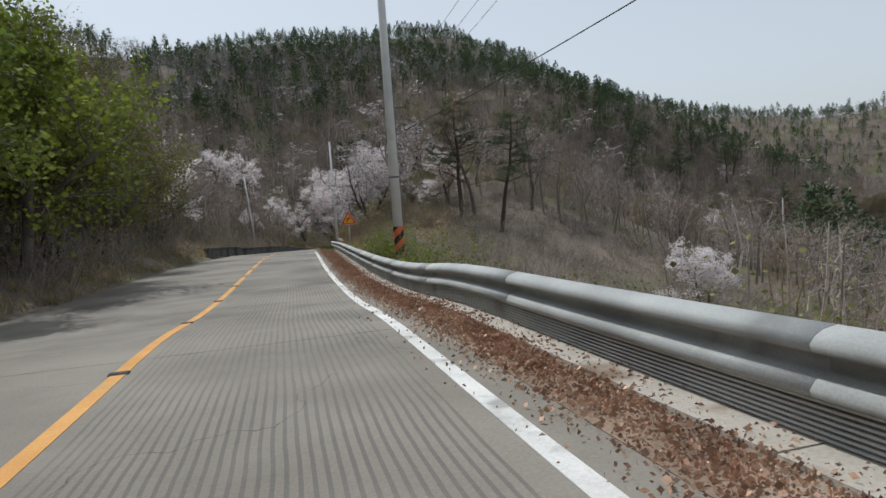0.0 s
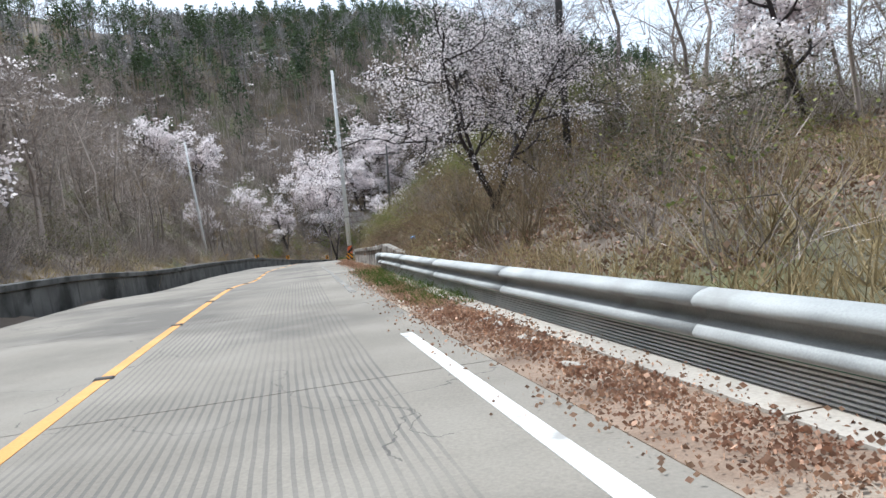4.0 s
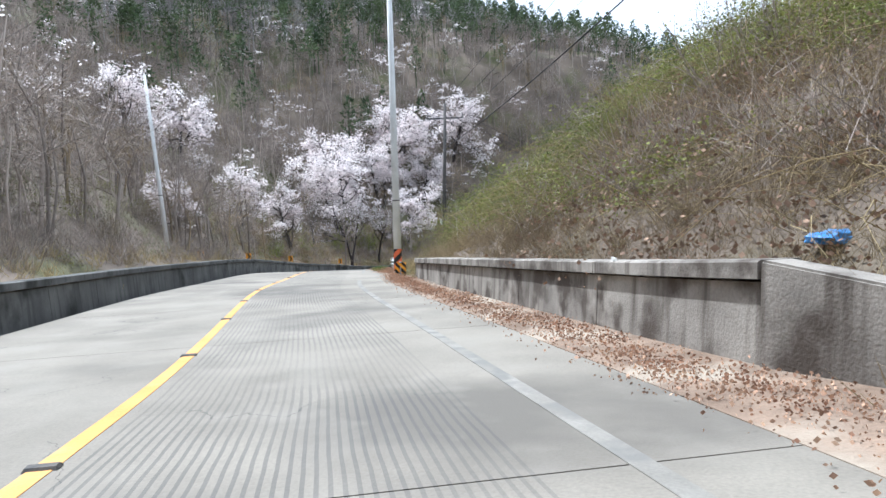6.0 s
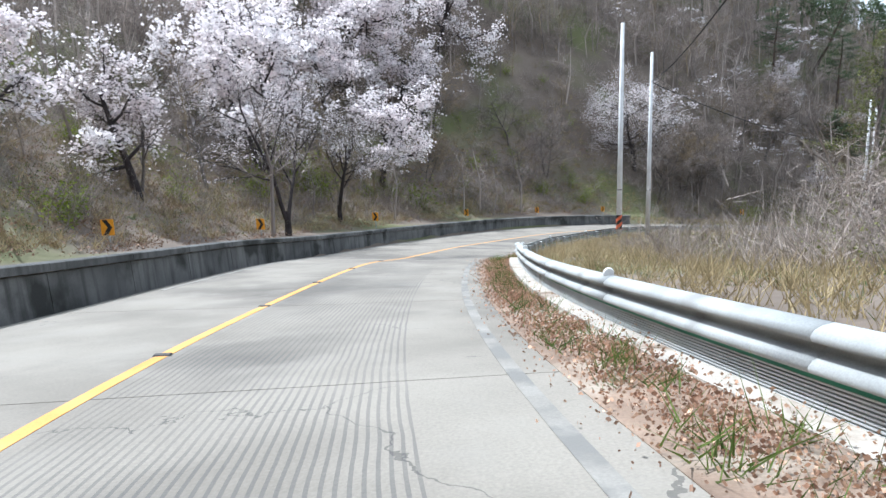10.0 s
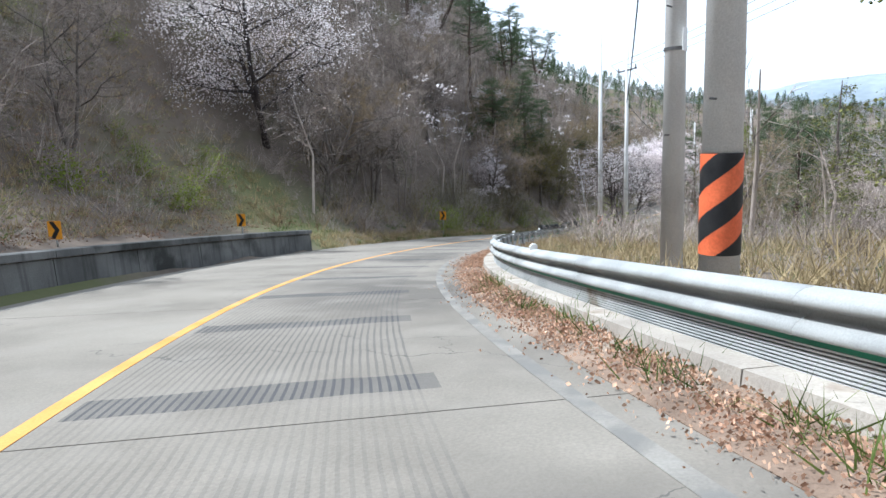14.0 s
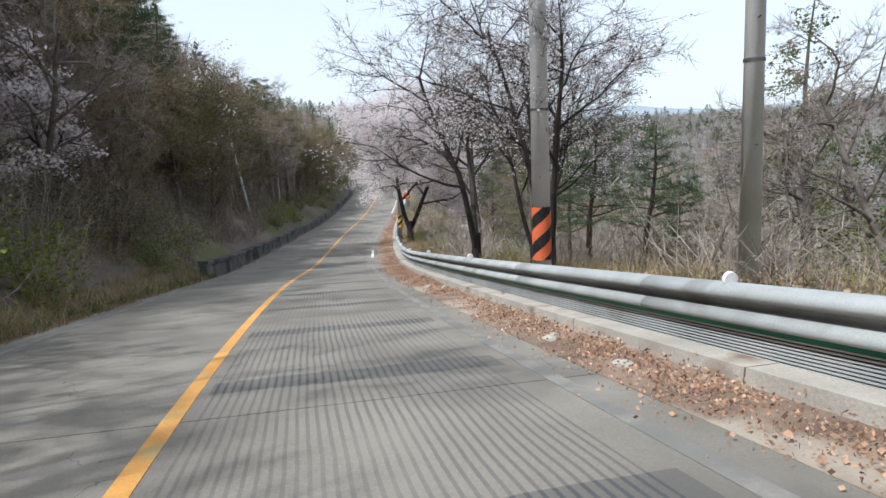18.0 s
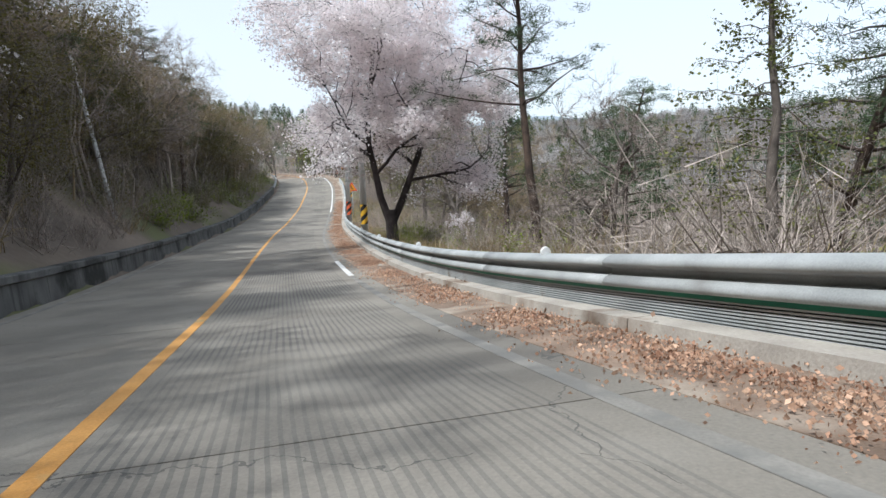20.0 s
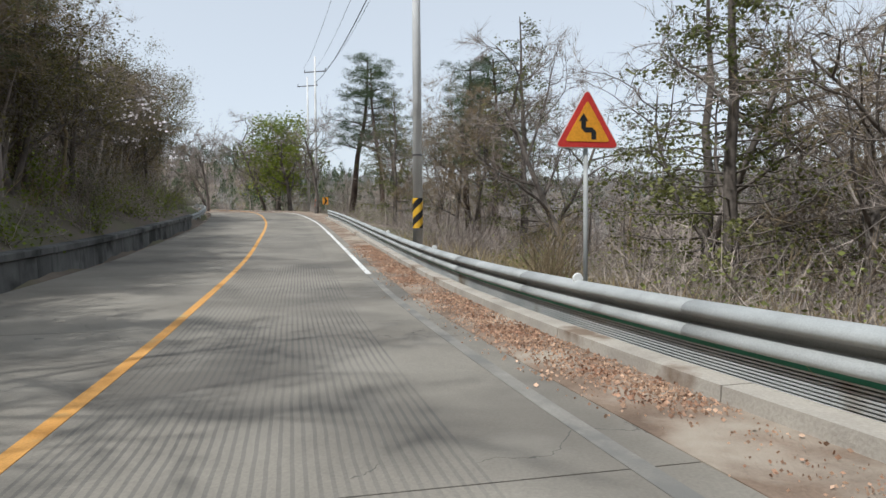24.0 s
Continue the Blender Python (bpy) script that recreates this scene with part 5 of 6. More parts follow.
# ---- woods, scrub, grass and litter: uncountable ----
def template(kind, seed):
    rng = np.random.default_rng(seed)
    sh = Shape()
    if kind == "bare":
        h = 7.0
        sh.tube(np.array([[0, 0, -0.5], [0.2 * rng.normal(), 0.2 * rng.normal(), h * 0.35], [0.5 * rng.normal(), 0.5 * rng.normal(), h * 0.72]]), [0.085, 0.06, 0.02], 4)
        b = np.column_stack([rng.normal(size=14) * 0.12, rng.normal(size=14) * 0.12, rng.uniform(0.15, 0.6, 14) * h])
        d = np.column_stack([rng.normal(size=(14, 2)) * 0.9, rng.uniform(0.25, 1.1, 14)])
        tip = b + d / np.linalg.norm(d, axis=1, keepdims=True) * rng.uniform(1.2, 3.0, (14, 1))
        sh.blades(b, tip, 0.038, rng)
        k = 250
        j = rng.integers(0, 14, k)
        q = b[j] + (tip - b)[j] * rng.uniform(0.15, 1.0, (k, 1))
        d2 = (tip - b)[j] / 3.5 + rng.normal(size=(k, 3)) * 0.8
        sh.blades(q, q + d2 / np.linalg.norm(d2, axis=1, keepdims=True) * rng.uniform(0.35, 1.15, (k, 1)), rng.uniform(0.010, 0.026, k), rng)
    if kind == "farbare":
        h = 7.5
        sh.tube(np.array([[0, 0, -0.5], [0.2 * rng.normal(), 0.2 * rng.normal(), h * 0.6]]), [0.10, 0.04], 3)
        k = 74
        d = rng.normal(size=(k, 3))
        d /= np.linalg.norm(d, axis=1, keepdims=True)
        q = d * rng.uniform(0.2, 1.0, (k, 1)) * np.array([1.5, 1.5, 1.7]) + np.array([0, 0, h * 0.58])
        w = d * 0.8 + rng.normal(size=(k, 3)) * 0.5 + np.array([0, 0, 0.35])
        sh.blades(q, q + w / np.linalg.norm(w, axis=1, keepdims=True) * rng.uniform(0.5, 1.3, (k, 1)), rng.uniform(0.05, 0.15, k), rng)
    if kind == "pine":
        h = 9.0
        sh.tube(np.array([[0, 0, -0.5], [0.1 * rng.normal(), 0.1 * rng.normal(), h * 0.5], [0.3 * rng.normal(), 0.3 * rng.normal(), h * 0.95]]), [0.14, 0.1, 0.03], 4)
        k = 150
        u = rng.uniform(0.4, 1.0, k)
        rad = (1.08 - u) * 3.2 * np.sqrt(rng.uniform(0.05, 1, k))
        az = rng.uniform(0, 6.283, k)
        q = np.column_stack([np.cos(az) * rad, np.sin(az) * rad, u * h + rng.normal(size=k) * 0.15])
        d = np.column_stack([q[:, :2] * 0.5 + rng.normal(size=(k, 2)) * 0.5, rng.uniform(-0.1, 0.7, k)])
        sh.blades(q, q + d / np.linalg.norm(d, axis=1, keepdims=True) * rng.uniform(0.4, 0.9, (k, 1)), rng.uniform(0.15, 0.4, k), rng)
    if kind == "blossom":
        h = 6.5
        k = 260
        c = rng.normal(size=(20, 3)) * np.array([1.7, 1.7, 1.2]) + np.array([0, 0, h * 0.72])
        q = c[rng.integers(0, 20, k)] + rng.normal(size=(k, 3)) * np.array([0.36, 0.36, 0.17])
        sh.leaves(q, rng.uniform(0.12, 0.3, k), rng)
    if kind == "scrub":
        k = 64
        b = np.column_stack([rng.normal(size=(k, 2)) * 0.25, np.zeros(k) - 0.1])
        d = np.column_stack([rng.normal(size=(k, 2)) * 0.55, rng.uniform(0.4, 1.2, k)])
        tip = b + d / np.linalg.norm(d, axis=1, keepdims=True) * rng.uniform(0.5, 1.7, (k, 1))
        sh.blades(b, tip, 0.013, rng)
        q = b + (tip - b) * rng.uniform(0.3, 0.9, (k, 1))
        d = (tip - b) / 2 + rng.normal(size=(k, 3)) * 0.5
        sh.blades(q, q + d / np.linalg.norm(d, axis=1, keepdims=True) * rng.uniform(0.2, 0.6, (k, 1)), 0.009, rng)
    if kind == "grass":
        k = 16
        b = np.column_stack([rng.normal(size=(k, 2)) * 0.09, np.zeros(k) - 0.02])
        d = np.column_stack([rng.normal(size=(k, 2)) * 0.5, rng.uniform(0.5, 1.2, k)])
        sh.blades(b, b + d * rng.uniform(0.12, 0.38, (k, 1)), 0.014, rng)
    if kind == "creeper":
        k = 190
        q = rng.normal(size=(k, 3)) * np.array([0.42, 0.42, 0.24]) + np.array([0, 0, 0.38])
        sh.leaves(q, rng.uniform(0.025, 0.06, k), rng)
        b = rng.normal(size=(14, 3)) * np.array([0.35, 0.35, 0.1]) + np.array([0, 0, 0.25])
        sh.blades(b, b + rng.normal(size=(14, 3)) * np.array([0.4, 0.4, 0.15]), 0.008, rng)
    if kind == "vine":
        # long dry stems that arch over and hang
        for _ in range(9):
            az, ln = rng.uniform(0, 6.283), rng.uniform(0.6, 1.7)
            u = np.linspace(0, 1, 6)[:, None]
            o = np.array([rng.normal() * 0.3, rng.normal() * 0.3, 0.1])
            w = np.array([math.cos(az), math.sin(az), 0])
            p = o + w * ln * u + np.array([0, 0, 1.0]) * (rng.uniform(0.9, 1.6) * u - 1.5 * u ** 2) * ln * 0.6 + rng.normal(size=(6, 3)) * 0.04
            sh.tube(p, np.linspace(0.005, 0.002, 6), 3)
    if kind == "duff":
        q = rng.normal(size=(40, 3)) * np.array([0.32, 0.32, 0.03]) + np.array([0, 0, 0.03])
        sh.leaves(q, rng.uniform(0.03, 0.075, 40), rng, 0.6)
    if kind == "leaf":
        q = rng.normal(size=(40, 3)) * np.array([0.2, 0.2, 0.008]) + np.array([0, 0, 0.012])
        sh.leaves(q, rng.uniform(0.014, 0.038, 40), rng, 0.8)
    v, f = sh.arrays()
    return v, f


def scatter(name, kind, places, mat, label, category, variants=4, lo=0.7, hi=1.3, seed=1):
    """One mesh of many small plants at an n x 3 array of places."""
    rng = np.random.default_rng(seed)
    temps = [template(kind, 1000 + seed * 10 + k) for k in range(variants)]
    V, F, n_ = [], [], 0
    pick = rng.integers(0, variants, len(places))
    for k, (v, f) in enumerate(temps):
        P = places[pick == k]
        if not len(P):
            continue
        a = rng.uniform(0, 6.283, len(P))
        sc = rng.uniform(lo, hi, (len(P), 1, 1))
        c, s = np.cos(a)[:, None], np.sin(a)[:, None]
        W = np.stack([v[None, :, 0] * c - v[None, :, 1] * s, v[None, :, 0] * s + v[None, :, 1] * c, np.repeat(v[None, :, 2], len(P), 0)], -1) * sc + P[:, None, :]
        V.append(W.reshape(-1, 3))
        tri = [x for x in f if len(x) == 3]
        quad = [x for x in f if len(x) == 4]
        for part_f in (tri, quad):
            if part_f:
                arr = np.array(part_f)[None] + (np.arange(len(P)) * len(v))[:, None, None] + n_
                F.append(arr.reshape(-1, arr.shape[-1]))
        n_ += len(P) * len(v)
    V = np.vstack(V)
    me = bpy.data.meshes.new(name)
    loops = np.concatenate([x.ravel() for x in F])
    sizes = np.concatenate([np.full(len(x), x.shape[1]) for x in F])
    me.vertices.add(len(V))
    me.vertices.foreach_set("co", V.ravel())
    me.loops.add(len(loops))
    me.loops.foreach_set("vertex_index", loops.astype(np.int32))
    me.polygons.add(len(sizes))
    me.polygons.foreach_set("loop_start", np.r_[0, np.cumsum(sizes)[:-1]].astype(np.int32))
    me.materials.append(mat)
    me.update(calc_edges=True)
    return tagged(new(name, me), label, category, kind="stuff")


rngs = np.random.default_rng(9)


def sides(xy):
    out_s, out_d, out_r = [], [], []
    for a in range(0, len(xy), 5000):
        p = xy[a:a + 5000]
        dv = p[:, None, :] - LINE[None, ::4, :2]
        i = (dv ** 2).sum(-1).argmin(1)
        r = dv[np.arange(len(p)), i]
        out_s.append(LS[::4][i])
        out_d.append((r * RIGHT[::4][i]).sum(1))
        out_r.append(np.hypot(r[:, 0], r[:, 1]))
    return np.concatenate(out_s), np.concatenate(out_d), np.concatenate(out_r)


def heights(xy):
    return np.array([g_at(x, y) for x, y in xy])


# trees over the whole view, thinning with distance
cand = np.vstack([np.column_stack([rngs.uniform(-80, 180, 15500), rngs.uniform(-25, 265, 15500)]), np.column_stack([rngs.uniform(-330, 480, 30000), rngs.uniform(-60, 520, 30000)]), np.column_stack([rngs.uniform(30, 330, 5000), rngs.uniform(-60, 175, 5000)])])
cs, cd, cr = sides(cand)
open_l = (cd < 0) & (cs > 112) & (cs < 178) & (cr < 22)
open_r = (cd > 0) & (((cs > 80) & (cs < 152) & (cr < 17)) | ((cs >= 152) & (cs < 195) & (cr < 10)) | ((cs > 54) & (cs < 84) & (cr < 20)))
ok = np.where(cd < 0, cr > 7.6, cr > 9.5) & ~(open_l & (rngs.uniform(size=len(cand)) > 0.07)) & ~open_r
ok &= ~((cd > 0) & (cr < 22) & (rngs.uniform(size=len(cand)) > 0.45))
ok &= ~((cd > 0) & (cr >= 22) & (cr < 60) & (rngs.uniform(size=len(cand)) > 0.75))
ok &= ~((cd > 0) & (cs > 140) & (cs < 205) & (cr < 22) & (rngs.uniform(size=len(cand)) > 0.2))
ok &= ~((cd > 0) & (cs > 186) & (cs < 292) & (cr < 17))
ok &= ~((cd > 0) & (cs < 40) & (cr < 26))
away = ((cand[:, 1] < 1.3 * cand[:, 0] - 12) & (cand[:, 1] < 148 - 0.5 * cand[:, 0])) | (cand[:, 0] < -0.8 * cand[:, 1] - 22) | (cand[:, 1] < -8)
ok &= ~(away & (rngs.uniform(size=len(cand)) > 0.12))
cand, cs, cd, cr = cand[ok], cs[ok], cd[ok], cr[ok]
cz = heights(cand)
trees = np.column_stack([cand, cz])
lot = rngs.uniform(size=len(trees))
up = np.clip((cz + 10) / 80, 0, 1)
north = np.clip((cand[:, 1] - 175) / 30, 0, 1) * np.clip((cand[:, 0] - 10) / 20, 0, 1)
is_pine = lot < np.where(cr < 45, 0.03 + 0.25 * north, 0.07 + 0.40 * up ** 1.4 + 0.22 * north)
is_pine &= ~((cd > 0) & (cr < 40)) & ~((cd < 0) & (cr < 26))
is_blos = (lot > 0.975) & (cd < 0) & (cr < 120)
scatter("pine_woods", "pine", trees[is_pine], M_PINE, "dark green pines scattered over the mountainside", "woods", 5, 0.55, 1.15, 1)
scatter("blossom_woods", "blossom", trees[is_blos], M_BLOSSOM, "pale wild cherries among the bare trees", "woods", 4, 0.6, 1.1, 2)
rest = ~is_pine & ~is_blos
bud = rngs.uniform(size=len(trees)) < 0.16
near_t = cr < 55
scatter("bare_woods", "bare", trees[((rest & ~bud) | is_blos) & near_t], M_TWIG, "dense grey-brown leafless woods above the road", "woods", 6, 0.65, 1.35, 3)
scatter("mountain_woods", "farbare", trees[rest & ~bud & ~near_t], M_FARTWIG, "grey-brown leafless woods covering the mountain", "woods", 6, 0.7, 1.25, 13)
scatter("budding_mountain_woods", "farbare", trees[rest & bud & ~near_t], M_BUD, "yellowish-brown budding woods on the mountain", "woods", 4, 0.6, 1.1, 14)
scatter("budding_woods", "bare", trees[rest & bud & near_t], M_BUD, "yellowish-brown budding trees among the woods", "woods", 4, 0.6, 1.05, 4)

cand = np.column_stack([rngs.uniform(-65, 160, 30000), rngs.uniform(-10, 240, 30000)])
cs, cd, cr = sides(cand)
ok = np.where(cd < 0, (cr > 5.6) & (cr < 34), (cr > 6.4) & (cr < 30))
ok &= ~((cd > 0) & (cs > 84) & (cs < 156) & (cr < 9))
ok &= ~((cd > 0) & (cs > 26) & (cs < 58) & (cr < 11) & (rngs.uniform(size=len(cand)) > 0.3))
ok &= ~((cd > 0) & (cs > 140) & (cs < 170) & (rngs.uniform(size=len(cand)) > 0.35))
ok &= ~((cd < 0) & (cs > 112) & (cs < 172) & (cr < 20) & (rngs.uniform(size=len(cand)) > 0.75))
ok &= ~((cd < 0) & (cs > 100) & (cs < 168) & (cr < 8.8))
ok &= ~((cand[:, 0] < -0.8 * cand[:, 1] - 22) | (cand[:, 1] < -6))
cand, cs, cd, cr = cand[ok], cs[ok], cd[ok], cr[ok]
sc_p = np.column_stack([cand, heights(cand)])
green = rngs.uniform(size=len(sc_p)) < 0.16
scatter("scrub", "scrub", sc_p[~green], M_TWIG, "thick leafless undergrowth", "undergrowth", 6, 0.5, 1.7, 5)
scatter("green_scrub", "creeper", sc_p[green], M_IVY, "patches of green creeper in the undergrowth", "undergrowth", 5, 0.8, 1.8, 6)


def along(n_, s_range, d_fun, seed):
    r = np.random.default_rng(seed)
    out = []
    for _ in range(n_):
        s = r.uniform(*s_range)
        p = at(s, d_fun(s, r))
        out.append((p.x, p.y))
    return np.array(out)


# dead leaves over the slopes beside the road
duff = np.vstack([along(1500, (38, 66), lambda s, r: 5.8 + 9 * r.uniform(), 41), along(1500, (108, 170), lambda s, r: -left_edge(s) - 3.5 - 10 * r.uniform(), 42), along(700, (160, 250), lambda s, r: rail_d(s) + 0.5 + 5 * r.uniform(), 43)])
scatter("slope_leaf_litter", "duff", np.column_stack([duff, heights(duff) + 0.02]), M_DUFF, "brown dead leaves over the slopes", "leaf litter", 5, 0.8, 1.5, 19)
# the bank above the short wall, under creeper
bank = along(3000, (58, 80.5), lambda s, r: 6.7 + 13 * r.uniform() ** 0.85, 3)
bank = bank[[noise.noise((x * 0.45, y * 0.45, 4)) > (-0.12 if y > 71 else 0.18) for x, y in bank]]
bramble = along(1500, (55, 79), lambda s, r: 5.75 + 12 * r.uniform(), 33)
scatter("bank_bramble", "scrub", np.column_stack([bramble, heights(bramble)]), M_BUD, "dry brown brambles tangled over the bank", "brambles", 6, 0.35, 0.7, 17)
vines = along(900, (52, 77.5), lambda s, r: 6.6 + 13 * r.uniform(), 34)
scatter("bank_vines", "vine", np.column_stack([vines, heights(vines)]), M_STRAW, "pale dry vine stems arching over the bank", "vines", 6, 0.7, 1.4, 18)
scatter("bank_creeper", "creeper", np.column_stack([bank, heights(bank)]), M_IVY, "green creeper and brambles covering the bank", "creeper", 6, 0.7, 1.5, 7)
dry = np.vstack([along(1300, (26, 57), lambda s, r: rail_d(s) + 0.6 + 8 * r.uniform(), 31), along(2600, (84, 158), lambda s, r: rail_d(s) + 0.5 + 10 * r.uniform() ** 1.3, 5), along(1700, (158, 275), lambda s, r: rail_d(s) + 0.5 + 4 * r.uniform(), 6),
                 along(800, (46, 104), lambda s, r: -left_edge(s) - 0.7 - 3.0 * r.uniform() ** 1.5, 7), along(4300, (106, 172), lambda s, r: -left_edge(s) - 4.2 - 11 * r.uniform(), 8), along(700, (166, 208), lambda s, r: -left_edge(s) - 0.15 - 1.5 * r.uniform(), 9),
                 along(600, (-6, 46), lambda s, r: -left_edge(s) - 0.1 - 2.5 * r.uniform(), 10), along(500, (-6, 56), lambda s, r: rail_d(s) + 0.4 + 2.0 * r.uniform(), 12)])
scatter("dry_grass", "grass", np.column_stack([dry, heights(dry)]), M_STRAW, "tufts of dry straw-coloured grass", "grass", 6, 0.8, 2.0, 8)
low = along(800, (77, 86), lambda s, r: 6.2 + 8 * r.uniform(), 45)
scatter("low_bramble", "scrub", np.column_stack([low[:560], heights(low[:560])]), M_BUD, "low dry brambles at the end of the bank", "brambles", 5, 0.22, 0.45, 21)
scatter("low_creeper", "creeper", np.column_stack([low[560:], heights(low[560:])]), M_IVY, "low green creeper at the end of the bank", "creeper", 5, 0.4, 0.75, 22)
short = np.vstack([along(900, (57, 78), lambda s, r: 5.6 + 3 * r.uniform(), 4), along(700, (77, 86), lambda s, r: 4.7 + 3.2 * r.uniform(), 44)])
scatter("bank_grass", "grass", np.column_stack([short, heights(short)]), M_STRAW, "short dry grass along the foot of the bank", "grass", 6, 0.35, 0.8, 20)
fresh = np.vstack([along(170, (41, 53), lambda s, r: 3.7 + 0.9 * r.uniform(), 13), along(300, (86, 150), lambda s, r: lane_edge(s) + 0.55 + 0.6 * r.uniform(), 14), along(1100, (84, 250), lambda s, r: rail_d(s) + 0.5 + 7 * r.uniform(), 15), along(700, (166, 210), lambda s, r: -left_edge(s) - 0.3 - 4 * r.uniform() ** 1.4, 16), along(1800, (112, 170), lambda s, r: -left_edge(s) - 4.5 - 12 * r.uniform(), 17)])
fz = heights(fresh)
near = sides(fresh)[2] < 5.0
fz[near] = [at(*sides(np.array([q]))[0:1][0], 0).z + 0.02 for q in fresh[near]]
scatter("fresh_grass", "grass", np.column_stack([fresh, fz]), M_GRASS, "patches of fresh green grass", "grass", 5, 0.5, 1.1, 9)

# dead leaves along the right verge
lit = []
for s0, s1, n_ in ((-10, 56, 2600), (56, 84, 700), (84, 150, 2200), (150, 275, 3000)):
    r = np.random.default_rng(int(s1))
    for _ in range(n_):
        s = r.uniform(s0, s1)
        w0, w1 = lane_edge(s) + 0.5 + pave(s), (rail_d(s) - 0.33 if not 55 < s < 84 else 5.0)
        clump = noise.noise((s * 0.5, 0, 0))
        if s > 150 and clump < -0.05 and r.uniform() < 0.8:
            continue
        p = at(s, w0 + (w1 - w0) * r.uniform() ** (0.7 if clump > 0 else 0.5), 0.012)
        lit.append((p.x, p.y, p.z + 0.01))
scatter("leaf_litter", "leaf", np.array(lit), M_LEAF, "brown fallen leaves lying along the verge", "leaf litter", 8, 0.7, 1.4, 10)


# ---- signs, markers, wires and small things ----
def plate(pts, thick, front=0.0):
    """A flat plate in the xz plane from an outline, its face at y = -front."""
    bm = bmesh.new()
    a = [bm.verts.new((x, -front, z)) for x, z in pts]
    b = [bm.verts.new((x, -front + thick, z)) for x, z in pts]
    bm.faces.new(a)
    bm.faces.new(list(reversed(b)))
    for i in range(len(pts)):
        j = (i + 1) % len(pts)
        bm.faces.new((a[j], a[i], b[i], b[j]))
    bmesh.ops.recalc_face_normals(bm, faces=bm.faces)
    return bm


def triangle(side, cut=0.06):
    """A rounded three-cornered outline, its middle at 0."""
    h = side * 0.866
    c = [(-side / 2, -h / 3), (side / 2, -h / 3), (0, 2 * h / 3)]
    out = []
    for i in range(3):
        p, q, r = Vector(c[i - 1]), Vector(c[i]), Vector(c[(i + 1) % 3])
        for k in range(5):
            u = k / 4
            a, b = q + (p - q).normalized() * cut, q + (r - q).normalized() * cut
            out.append(tuple(a * (1 - u) ** 2 + q * 2 * u * (1 - u) + b * u ** 2))
    return out


def ribbon(path, w):
    """The outline of a bent stroke of width w."""
    lft, rgt = [], []
    for i, p in enumerate(path):
        p = Vector(p)
        d = (Vector(path[min(i + 1, len(path) - 1)]) - Vector(path[max(i - 1, 0)])).normalized()
        n_ = Vector((-d.y, d.x)) * w / 2
        lft.append(tuple(p + n_))
        rgt.append(tuple(p - n_))
    return lft + rgt[::-1]


def warning_sign(x, y, z_mid, yaw, arrow, head, label):
    zb = g_at(x, y) - 0.2
    t = thing("warning_sign", label, "road sign", "warning signs", where=Matrix.Translation((x, y, zb)) @ pose(0, 0, 0, 0, 0, yaw))
    h = z_mid - zb
    post = cylinder(0.032, 0.032, 0, h - 0.2, 12)
    bmesh.ops.translate(post, verts=post.verts, vec=(0, 0.06, 0))
    part("post", post, M_STEEL, t, "grey steel post", True)

    def lift(bm):
        bmesh.ops.translate(bm, verts=bm.verts, vec=(0, 0, h))
        return bm
    back = part("sign_plate", lift(plate(triangle(0.98, 0.10), 0.012, 0.0)), M_WHITEPLATE, t, "white-edged triangular plate")
    part("border", lift(plate(triangle(0.93, 0.09), 0.006, 0.006)), M_SIGNRED, back, "red border")
    part("face", lift(plate(triangle(0.66, 0.05), 0.006, 0.012)), M_ORANGE, back, "orange-yellow face")
    part("arrow_stem", lift(plate(ribbon(arrow, 0.07), 0.004, 0.016)), M_BLACK, back, "black arrow")
    part("arrow_head", lift(plate(head, 0.004, 0.016)), M_BLACK, back, "black arrow head")
    return t


right_turn = [(-0.07, -0.15), (-0.07, 0.0), (-0.055, 0.05), (-0.02, 0.085), (0.03, 0.10), (0.06, 0.10)]
warning_sign(-6.9, 39.4, -0.98, 8, right_turn, [(0.05, 0.17), (0.05, 0.03), (0.16, 0.10)], "triangular right-bend warning sign on a steel post")
winding = [(0.09, -0.16), (0.09, -0.06), (0.06, -0.03), (-0.03, -0.03), (-0.06, 0.0), (-0.06, 0.10)]
warning_sign(94.9, 181.75, -22.0, -80, winding, [(-0.13, 0.09), (0.01, 0.09), (-0.06, 0.20)], "triangular winding-road warning sign on a steel post")


def chevron(x, y, z_mid, yaw, label="amber chevron board with a black arrow on a short post", size=0.42):
    zb = g_at(x, y) - 0.15
    t = thing("chevron_sign", label, "road sign", "chevron boards", where=Matrix.Translation((x, y, zb)) @ pose(0, 0, 0, 0, 0, yaw))
    h = max(z_mid - zb, 0.3)
    post = cylinder(0.03, 0.03, 0, h, 10)
    bmesh.ops.translate(post, verts=post.verts, vec=(0, 0.05, 0))
    part("post", post, M_STEEL, t, smooth=True)
    s = size / 2
    bm = plate([(-s, -s * 1.25), (s, -s * 1.25), (s, s * 1.25), (-s, s * 1.25)], 0.012)
    bmesh.ops.translate(bm, verts=bm.verts, vec=(0, 0, h))
    b = part("board", bm, M_ORANGE, t, "amber board")
    bm = plate([(-s * .75, -s * 1.2), (-s * .05, -s * 1.2), (s * .75, 0), (-s * .05, s * 1.2), (-s * .75, s * 1.2), (s * .05, 0)], 0.004, 0.005)
    bmesh.ops.translate(bm, verts=bm.verts, vec=(0, 0, h))
    part("chevron_mark", bm, M_BLACK, b, "black chevron")
    return t


